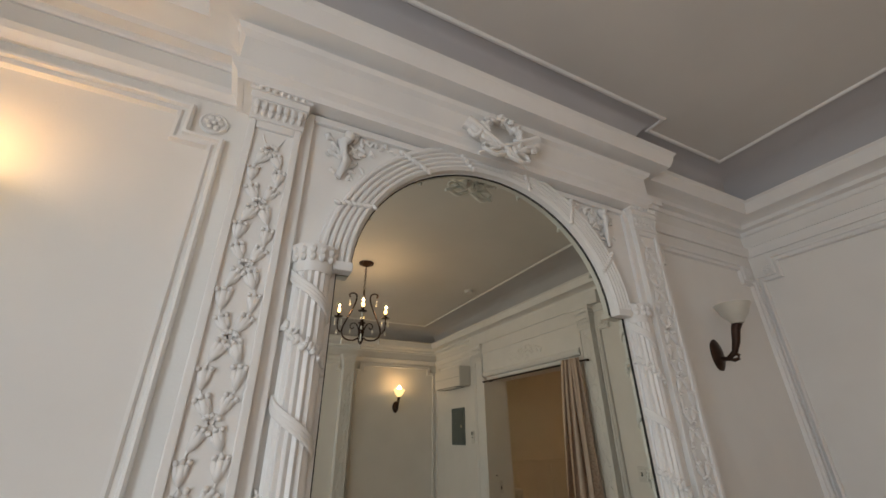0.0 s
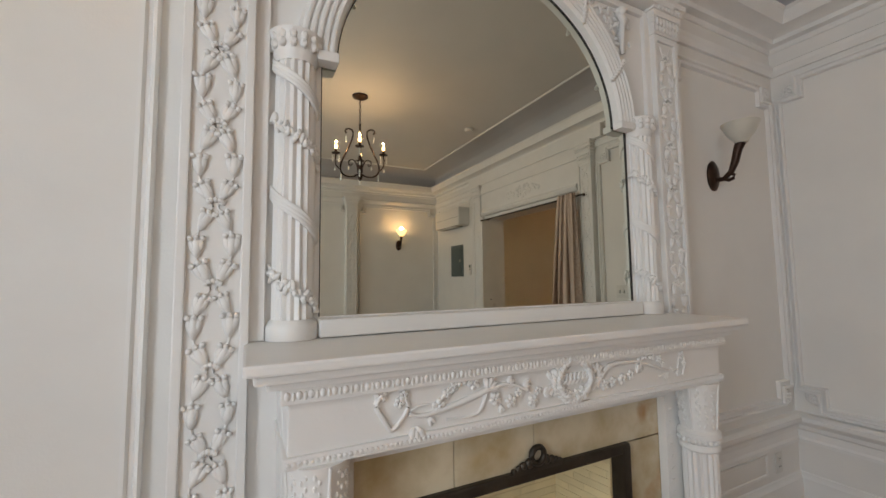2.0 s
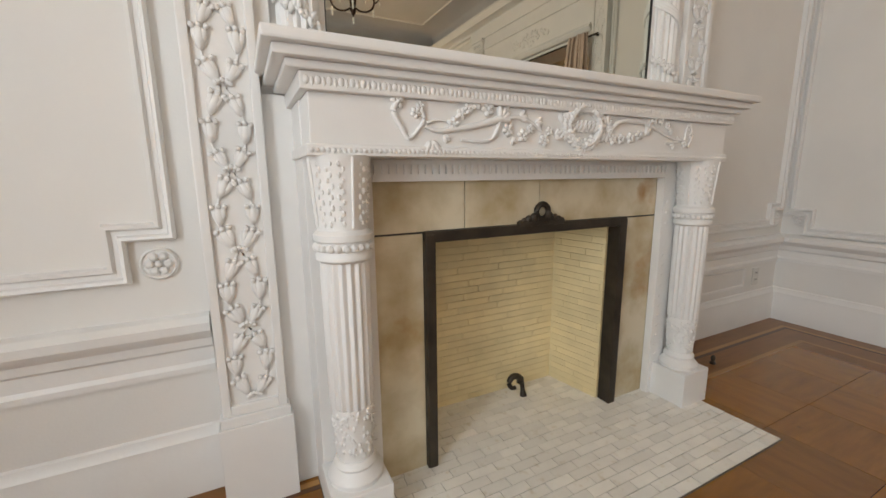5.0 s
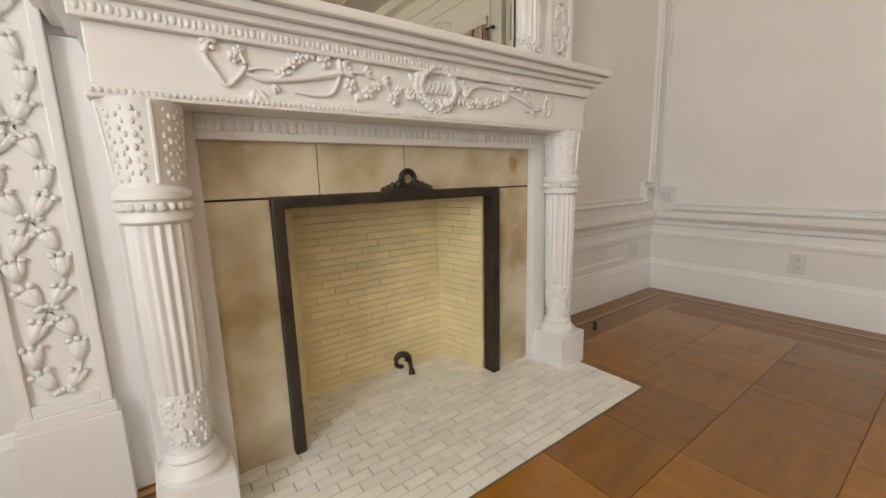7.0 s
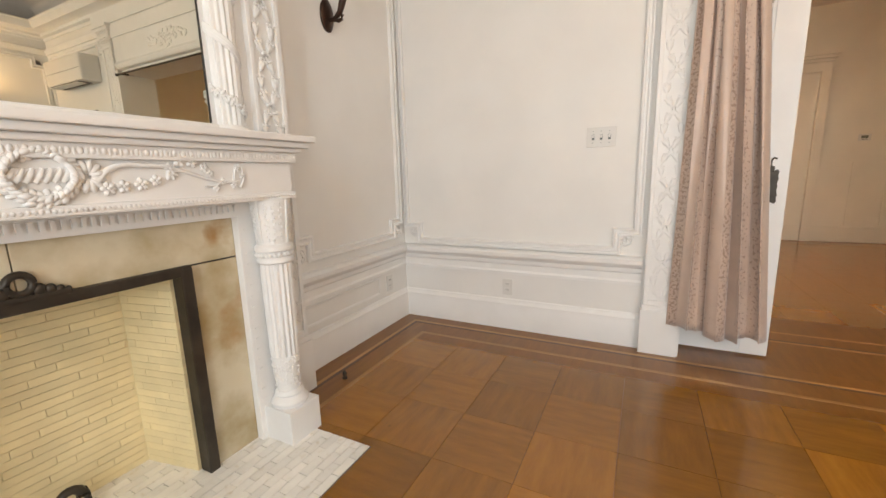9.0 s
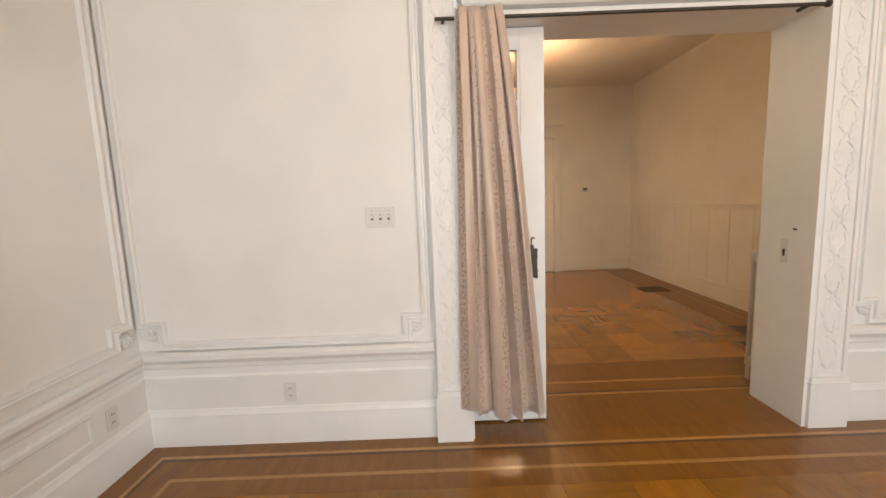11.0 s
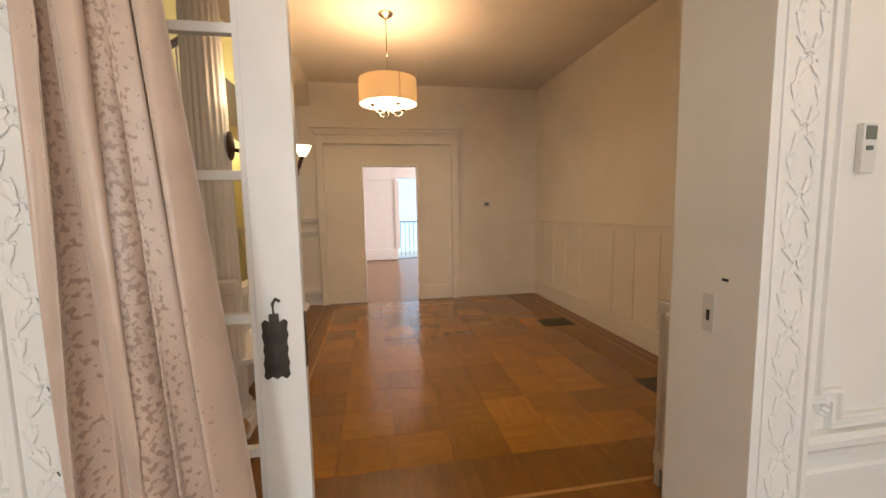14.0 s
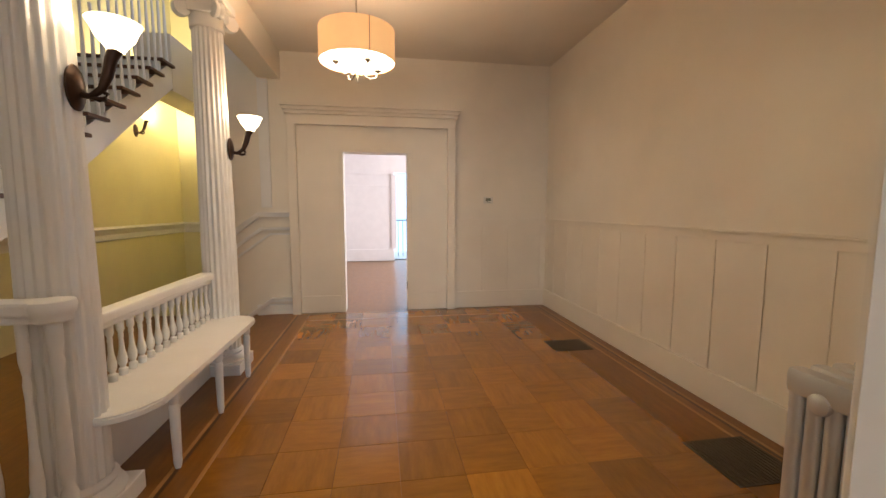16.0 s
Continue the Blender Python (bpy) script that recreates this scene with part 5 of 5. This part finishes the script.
jl = empty("jamb_strike", "small white strike plate in the jamb with dark slot", "strike plate")
part("plate", boxes((3.25, 3.30, OY0 + 0.005, OY0 + 0.008, 0.93, 1.07), bev=0.001), PLASTIC, jl)
part("slot", boxes((3.268, 3.282, OY0 + 0.008, OY0 + 0.0095, 0.97, 1.01)), DARK, jl)
part("hole", boxes((3.20, 3.225, OY0 + 0.0045, OY0 + 0.0065, 1.125, 1.135)), DARK, jl)

rod = empty("curtain_rod", "thin black curtain rod across the opening", "curtain rod")
part("rod", tube(bmesh.new(), [(3.045, -0.36, 2.265), (3.045, -2.30, 2.265)], 0.009, 10), IRON, rod, "", 50)
part("finial", lathe(bmesh.new(), [(0.009, 0), (0.016, 0.004), (0.016, 0.02), (0.004, 0.026)], 12, m=pose(3.045, -2.30, 2.265, 90, 0, 0)), IRON, rod, "", 40)
for yy in (-0.40, -2.22):
    part("bracket", boxes((3.04, PX1 - 0.03, yy - 0.008, yy + 0.008, 2.258, 2.272)), IRON, rod)

bm = bmesh.new()
uvl = bm.loops.layers.uv.new("UVMap")
NU, NV = 150, 44
grid = []
for j in range(NV + 1):
    v = j / NV
    z = 2.30 - (2.30 - 0.185) * v
    spread = 0.215 + 0.245 * v ** 0.85
    col = []
    for i in range(NU + 1):
        u = i / NU
        y0 = -0.465 + 0.03 * v
        amp = 0.026 + 0.044 * min(1, v * 1.6)
        w = math.sin(2 * math.pi * 4.0 * u + 1.3 * math.sin(2.2 * v + 6 * u)) + 0.45 * math.sin(2 * math.pi * 8.3 * u + 1.6 * v) * (0.4 + 0.6 * math.sin(5 * u + v) ** 2)
        y = y0 - spread * u + 0.012 * math.sin(2 * math.pi * 5 * u * 2 + v)
        z2 = z + ((0.02 * math.sin(9 * u) + 0.03 * (0.5 - u)) * max(0, v - 0.9) * 10)
        col.append((bm.verts.new((3.03 - 0.022 + amp * w * 0.62, y, z2)), u * 1.5, z))
    grid.append(col)
for j in range(NV):
    for i in range(NU):
        q = (grid[j][i], grid[j][i + 1], grid[j + 1][i + 1], grid[j + 1][i])
        f = bm.faces.new([a[0] for a in q])
        for lp, a in zip(f.loops, q):
            lp[uvl].uv = (a[1], a[2])
cur = empty("curtain", "rose satin curtain with woven florets, hanging in folds", "curtain")
cl = part("cloth", bm, SATIN, cur, "", 80)
sol = cl.modifiers.new("thick", "SOLIDIFY")
sol.thickness = 0.003

# ---- wall fittings ----
def plate(name, label, category, m, w, h, items):
    th = empty(name, label, category)
    part("cover", boxes((-w / 2, w / 2, -0.006, 0, -h / 2, h / 2), bev=0.002), PLASTIC, th)
    for nm, b, mt in items:
        part(nm, boxes(b), mt, th)
    th.matrix_world = m
    return th


SW = []
for dx in (-0.046, 0, 0.046):
    SW += [("toggle", (dx - 0.005, dx + 0.005, -0.018, -0.006, -0.004, 0.014), PLASTIC), ("toggle_slot", (dx - 0.007, dx + 0.007, -0.0075, -0.005, -0.016, 0.016), GREY)]
    SW += [("screw", (dx - 0.002, dx + 0.002, -0.0068, -0.005, z - 0.002, z + 0.002), GREY) for z in (-0.034, 0.034)]
plate("light_switch", "white triple toggle switch plate on the panelled wall", "light switch", pose(PX1, -0.02, 1.295, 0, 0, -90), 0.165, 0.116, SW)
OUT = []
for z in (-0.022, 0.022):
    OUT += [("socket", (-0.017, 0.017, -0.0085, -0.006, z - 0.014, z + 0.014), PLASTIC), ("slot", (-0.008, -0.005, -0.0095, -0.008, z - 0.003, z + 0.007), DARK), ("slot", (0.005, 0.008, -0.0095, -0.008, z - 0.003, z + 0.007), DARK)]
for lab, m in (("white duplex outlet above the baseboard", pose(PX1, 0.56, 0.305, 0, 0, -90)), ("white duplex outlet above the baseboard", pose(2.90, PY1, 0.315)), ("white duplex outlet above the baseboard", pose(PX1, -3.24, 0.335, 0, 0, -90))):
    plate("wall_outlet", lab, "outlet", m, 0.072, 0.116, OUT)
plate("thermostat", "small white thermostat with grey screen", "thermostat", pose(HX1, -2.92, 1.45, 0, 0, -90), 0.13, 0.09, [("screen", (-0.035, 0.035, -0.0085, -0.006, -0.012, 0.026), SCREEN), ("buttons", (-0.03, 0.03, -0.008, -0.006, -0.03, -0.022), GREY)])
ep = empty("electric_panel", "grey steel electric panel with a latched door", "electric panel")
part("box", boxes((PX1 - 0.012, PX1, -3.46, -3.045, 1.47, 1.985), bev=0.003), GREY, ep)
part("door", boxes((PX1 - 0.020, PX1 - 0.012, -3.43, -3.09, 1.51, 1.93), bev=0.003), GREY, ep)
part("latch", boxes((PX1 - 0.026, PX1 - 0.020, -3.155, -3.11, 1.705, 1.745), bev=0.002), NICKEL, ep, "steel latch")
rc = empty("remote_holder", "white air-conditioner remote in its wall holder", "remote control")
part("body", boxes((PX1 - 0.022, PX1, -2.845, -2.785, 1.49, 1.655), bev=0.005), PLASTIC, rc)
part("screen", boxes((PX1 - 0.024, PX1 - 0.021, -2.838, -2.795, 1.60, 1.645)), SCREEN, rc)
part("buttons", boxes((PX1 - 0.024, PX1 - 0.021, -2.828, -2.80, 1.565, 1.58)), GREY, rc)
ac = empty("air_conditioner", "white split air conditioner high on the wall", "air conditioner")
part("body", boxes((PX1 - 0.20, PX1, -3.68, -2.83, 2.27, 2.56), bev=0.02), PLASTIC, ac)
part("outlet", boxes((PX1 - 0.19, PX1 - 0.05, -3.62, -2.95, 2.262, 2.285)), DARK, ac, "air outlet, its shade a near-black block")
part("louver", boxes((PX1 - 0.195, PX1 - 0.10, -3.61, -2.96, 2.255, 2.262), bev=0.002), PLASTIC, ac)
part("intake_line", boxes((PX1 - 0.203, PX1 - 0.199, -3.66, -2.85, 2.40, 2.404)), GREY, ac)
sd = empty("smoke_detector", "round white smoke detector on the ceiling", "smoke detector")
part("body", lathe(bmesh.new(), [(0.055, PZ), (0.055, PZ - 0.02), (0.045, PZ - 0.035), (0.01, PZ - 0.038)], 24, 2.5, -1.7), PLASTIC, sd, "", 40)
ds = empty("door_stop", "small dark bronze door stop on the floor", "door stop")
part("body", lathe(bmesh.new(), [(0.014, 0), (0.014, 0.008), (0.008, 0.012), (0.012, 0.035), (0.006, 0.045)], 12, 2.08, 1.16), IRON, ds, "", 40)

# ---- hall things ----
rad = empty("radiator", "silver painted cast-iron column radiator by the wall", "radiator")
for k in range(10):
    yy = -2.535 - 0.066 * k
    sec = part("section", boxes((3.545, 3.715, yy - 0.024, yy + 0.024, 0.872, 0.94), bev=0.018), SILVER, rad, "", 50)
    part("lower_header", boxes((3.545, 3.715, yy - 0.022, yy + 0.022, 0.10, 0.18), bev=0.016), SILVER, sec, "", 50)
    for j in range(4):
        part("tube", lathe(bmesh.new(), [(0.0195, 0.12), (0.0195, 0.89)], 12, 3.566 + 0.0425 * j, yy), SILVER, sec, "", 50)
    if k in (0, 9):
        for x in (3.555, 3.665):
            part("foot", boxes((x, x + 0.04, yy - 0.018, yy + 0.018, 0, 0.12), bev=0.006), SILVER, rad)
part("hub", lathe(bmesh.new(), [(0.026, -0.03), (0.028, -0.015), (0.024, 0.0), (0.012, 0.006)], 16, m=pose(3.63, -2.506, 0.875, -90, 0, 0)), SILVER, rad, "", 40)
part("hub", lathe(bmesh.new(), [(0.026, -0.03), (0.028, -0.015), (0.024, 0.0), (0.012, 0.006)], 16, m=pose(3.63, -2.506, 0.14, -90, 0, 0)), SILVER, rad, "", 40)

for (x0, x1, y0, y1) in ((6.30, 6.60, -3.49, -3.11), (4.43, 4.81, -3.58, -3.19)):
    v = empty("floor_vent", "dark metal floor grille set in the parquet", "floor vent", "floor grilles")
    part("frame", boxes((x0, x1, y0, y1, 0.0, 0.003)), VENTM, v)
    n = 16
    for k in range(n):
        yy = y0 + 0.02 + (y1 - y0 - 0.04) * k / (n - 1)
        part("slat", boxes((x0 + 0.015, x1 - 0.015, yy - 0.004, yy + 0.004, 0.003, 0.007)), VENTM, v)


def fluted_column(cx, cy):
    th = empty("column", "white fluted column with scrolled capital", "column", "hall columns")
    part("plinth", boxes((cx - 0.17, cx + 0.17, cy - 0.17, cy + 0.17, 0, 0.09), bev=0.006), WHITE, th)
    part("base", lathe(bmesh.new(), [(0.165, 0.09), (0.17, 0.11), (0.155, 0.135), (0.135, 0.145), (0.145, 0.165), (0.128, 0.185)], 40, cx, cy), WHITE, th, "", 40)
    part("shaft", lathe(bmesh.new(), [(0.126, 0.185), (0.128, 0.9), (0.118, 2.0), (0.108, 2.68)], 160, cx, cy, flutes=20, depth=0.09), WHITE, th, "", 35)
    bm = lathe(bmesh.new(), [(0.112, 2.68), (0.118, 2.69), (0.118, 2.70), (0.12, 2.78), (0.13, 2.80)], 32, cx, cy)
    box(bm, cx - 0.16, cx + 0.16, cy - 0.16, cy + 0.16, 2.86, 2.92, bev=0.008)
    box(bm, cx - 0.13, cx + 0.13, cy - 0.13, cy + 0.13, 2.78, 2.86, bev=0.008)
    part("capital", bm, WHITE, th, "", 40)
    for sx in (-1, 1):
        for sy in (-1, 1):
            bm = lathe(bmesh.new(), [(0.055, -0.03), (0.058, -0.02), (0.05, 0), (0.058, 0.02), (0.055, 0.03)], 18, m=pose(cx + sx * 0.125, cy + sy * 0.125, 2.79, 90, 0, 45 * sx * sy))
            part("volute", bm, WHITE, th, "", 40)
    return th


fluted_column(*COL1), fluted_column(*COL2)

bench = empty("bench", "white painted built-in bench with rounded ends and turned legs", "bench")
bm = bmesh.new()
SY1 = -0.10
out = [(4.65, SY1), (4.65, -0.29)] + [(4.87 - 0.22 * math.cos(a), -0.31 - 0.19 * math.sin(a)) for a in [math.pi / 2 * k / 8 for k in range(1, 9)]] + [(6.14 + 0.14 * math.sin(a), -0.36 - 0.14 * math.cos(a)) for a in [math.pi / 2 * k / 8 for k in range(9)]] + [(6.28, SY1)]
top, bot = [bm.verts.new((x, y, 0.46)) for x, y in out], [bm.verts.new((x, y, 0.425)) for x, y in out]
bm.faces.new(top), bm.faces.new(bot)
for i in range(len(out)):
    j = (i + 1) % len(out)
    bm.faces.new((top[i], top[j], bot[j], bot[i]))
bmesh.ops.bevel(bm, geom=[e for e in bm.edges if abs(e.verts[0].co.z - e.verts[1].co.z) < 1e-5], offset=0.008, segments=2, affect="EDGES")
part("seat", bm, WHITE, bench, "", 40)
LEG = [(0.014, 0.0), (0.02, 0.03), (0.024, 0.28), (0.026, 0.33), (0.018, 0.345), (0.028, 0.36), (0.028, 0.425)]
for x, y in ((5.00, -0.45), (5.56, -0.45), (6.13, -0.44)):
    part("leg", lathe(bmesh.new(), LEG, 16, x, y), WHITE, bench, "", 40)
part("apron", boxes((4.88, 6.155, -0.15, -0.125, 0.0, 0.425), bev=0.003), WHITE, bench)


def balustrade(label, x0, x1, y, zb, zt, n):
    th = empty("balustrade", label, "balustrade", "turned balustrades")
    part("handrail", boxes((x0, x1, y - 0.05, y + 0.05, zt - 0.02, zt + 0.035), (x0, x1, y - 0.03, y + 0.03, zt - 0.05, zt - 0.02), bev=0.012), WHITE, th)
    h = zt - 0.05 - zb
    prof = [(0.020, 0), (0.020, 0.12), (0.011, 0.15), (0.020, 0.22), (0.022, 0.32), (0.013, 0.48), (0.010, 0.68), (0.013, 0.74), (0.010, 0.78), (0.018, 0.84), (0.018, 1.0)]
    me = None
    for k in range(n):
        x = x0 + (x1 - x0) * (k + 0.5) / n
        if me is None:
            ob = part("baluster", lathe(bmesh.new(), [(r, z * h) for r, z in prof], 12), WHITE, th, "", 40)
            me = ob.data
        else:
            ob = new("baluster", me)
            ob.parent = th
        ob.matrix_world = pose(x, y, zb)
    return th


balustrade("white balustrade with turned balusters behind the bench", 4.84, 6.20, -0.15, 0.46, 0.80, 16)
turned = balustrade("white balustrade with turned balusters near the column", 0.0, 0.95, 0.0, 0.02, 0.965, 7)
turned.matrix_world = pose(4.50, -0.28, 0, 0, 0, 90)

step = empty("starting_step", "rounded brown wooden starting step under the balustrade", "step")
bm = lathe(bmesh.new(), [(0.16, 0.0), (0.16, 0.10), (0.185, 0.105), (0.195, 0.12), (0.185, 0.135), (0.02, 0.136)], 32, 4.40, -0.22)
part("tread", bm, INLAY, step, "worn honey-brown tread", 40)
volute = empty("rail_volute", "white scrolled end of the balustrade handrail", "handrail", "", "")
part("scroll", lathe(bmesh.new(), [(0.05, 0.915), (0.062, 0.925), (0.062, 0.94), (0.07, 0.95), (0.075, 0.975), (0.07, 0.995), (0.03, 1.0)], 28, 4.52, -0.30), WHITE, volute, "", 40)
part("post", lathe(bmesh.new(), [(0.028, 0.136), (0.028, 0.24), (0.018, 0.27), (0.026, 0.36), (0.022, 0.55), (0.017, 0.72), (0.024, 0.76), (0.018, 0.79), (0.026, 0.83), (0.026, 0.92)], 14, 4.52, -0.30), WHITE, volute, "", 40)

# stair that climbs behind the columns
st = empty("staircase", "white staircase with brown treads and white balusters", "staircase")
N = 9
RUN, RISE = 0.235, 0.165
SX, SZ = 5.77, 1.42
for k in range(-4, N):
    x, z = SX + RUN * k, SZ + RISE * (k + 1)
    part("tread", boxes((x - 0.03, x + RUN, 0.74, 1.895, z - 0.03, z), bev=0.006), TREAD, st, "brown stained tread")
    part("riser", boxes((x - 0.005, x + 0.01, 0.78, 1.895, z - RISE, z - 0.03)), WHITE, st)
    for j in (0.3, 0.8):
        part("baluster", lathe(bmesh.new(), [(0.018, z), (0.016, z + 0.1), (0.012, z + 0.2), (0.018, z + 0.35), (0.010, z + 0.75), (0.014, z + 0.9)], 8, x + RUN * j, 0.80), WHITE, st, "", 40)
bm = bmesh.new()
a0, a1 = (SX - 4 * RUN - 0.1, SZ - 4 * RISE - 0.16), (SX + RUN * N, SZ + RISE * N - 0.12)
v = [bm.verts.new(p) for p in ((a0[0], 0.78, a0[1] - 0.12), (a1[0], 0.78, a1[1] - 0.12), (a1[0], 0.78, a1[1] + 0.16), (a0[0], 0.78, a0[1] + 0.16), (a0[0], 1.898, a0[1] - 0.12), (a1[0], 1.898, a1[1] - 0.12), (a1[0], 1.898, a1[1] - 0.05), (a0[0], 1.898, a0[1] - 0.05))]
for q in ((0, 1, 2, 3), (4, 7, 6, 5), (0, 4, 5, 1), (3, 2, 6, 7), (0, 3, 7, 4), (1, 5, 6, 2)):
    bm.faces.new([v[i] for i in q])
part("stringer", bm, WHITE, st)
part("handrail", tube(bmesh.new(), [(SX - 4 * RUN - 0.05, 0.80, SZ - 3 * RISE + 0.88), (SX + RUN * N, 0.80, SZ + RISE * (N + 1) + 0.86)], 0.035, 8), TREAD, st)

# ---- parquet ----
sq = bmesh.new()
S = 0.3275
G = 0.0009
box(sq, -S / 2 + G, S / 2 - G, -S / 2 + G, S / 2 - G, -0.010, 0.0)
sqm = bpy.data.meshes.new("parquet_square")
bmesh.ops.recalc_face_normals(sq, faces=sq.faces[:])
sq.to_mesh(sqm), sq.free()
sqm.materials.append(OAK)


def parquet(x0, x1, y0, y1, ox, oy):
    i0, i1 = math.ceil((x0 - ox) / S - 0.001), math.floor((x1 - ox) / S + 0.001)
    j0, j1 = math.ceil((y0 - oy) / S - 0.001), math.floor((y1 - oy) / S + 0.001)
    rng = random.Random(2)
    for i in range(i0, i1):
        for j in range(j0, j1):
            xc, yc = ox + S * (i + 0.5), oy + S * (j + 0.5)
            ob = new("parquet_square", sqm)
            ob.matrix_world = pose(xc, yc, rng.uniform(-0.0002, 0.0), rng.uniform(-0.03, 0.03), rng.uniform(-0.03, 0.03), 90 * ((i + j) % 2))
            ob.parent = floor
    return ox + S * i0, ox + S * i1, oy + S * j0, oy + S * j1


def border(name, x0, x1, y0, y1, w, material, label):
    ob = structure(name, boxes((x0, x1, y0, y0 + w, -0.012, 0.0006), (x0, x1, y1 - w, y1, -0.012, 0.0006), (x0, x0 + w, y0 + w, y1 - w, -0.012, 0.0006), (x1 - w, x1, y0 + w, y1 - w, -0.012, 0.0006)), material, label, "floor inlay")
    return ob


PB = parquet(PX0 + 0.35, PX1 - 0.28, PY0 + 0.35, PY1 - 0.25, 2.05, 0.095)
HB = parquet(WX + 0.30, HX1 - 0.10, HY0 + 0.30, -0.30, 5.05, -1.58)
# boards between the parquet field and the walls, and pale inlaid lines
def boards(name, bs, label):
    return structure(name, boxes(*bs), OAKB, label, "floor")


boards("floor_border_parlour", ((PX0, PX1, PB[3], PY1, -0.012, -0.0003), (PX0, PX1, PY0, PB[2], -0.012, -0.0003), (PB[1], PX1, PB[2], PB[3], -0.012, -0.0003), (PX0, PB[0], PB[2], PB[3], -0.012, -0.0003)), "dark oak border boards")
boards("floor_border_hall", ((PX1, HX1 + 0.2, HB[3], 0.06, -0.012, -0.0003), (PX1, HX1 + 0.2, HY0, HB[2], -0.012, -0.0003), (PX1, HB[0], HB[2], HB[3], -0.012, -0.0003), (HB[1], HX1 + 0.2, HB[2], HB[3], -0.012, -0.0003)), "dark oak border boards")
border("inlay_parlour_outer", PX0 + 0.12, PX1 - 0.115, PY0 + 0.12, PY1 - 0.13, 0.022, INLAY, "pale maple inlay line in the floor")
border("inlay_parlour_dark", PX0 + 0.145, PX1 - 0.14, PY0 + 0.145, PY1 - 0.155, 0.018, WALNUT, "dark walnut inlay line in the floor")
border("inlay_parlour_inner", PX0 + 0.30, PX1 - 0.30, PY0 + 0.30, PY1 - 0.30, 0.025, INLAY, "pale maple inlay line in the floor")
border("inlay_hall_outer", WX + 0.10, HX1 - 0.08, HY0 + 0.10, -0.42, 0.022, INLAY, "pale maple inlay line in the floor")
border("inlay_hall_dark", WX + 0.125, HX1 - 0.105, HY0 + 0.125, -0.445, 0.018, WALNUT, "dark walnut inlay line in the floor")
border("inlay_hall_inner", WX + 0.28, HX1 - 0.38, HY0 + 0.20, -0.585, 0.022, INLAY, "pale maple inlay line in the floor")
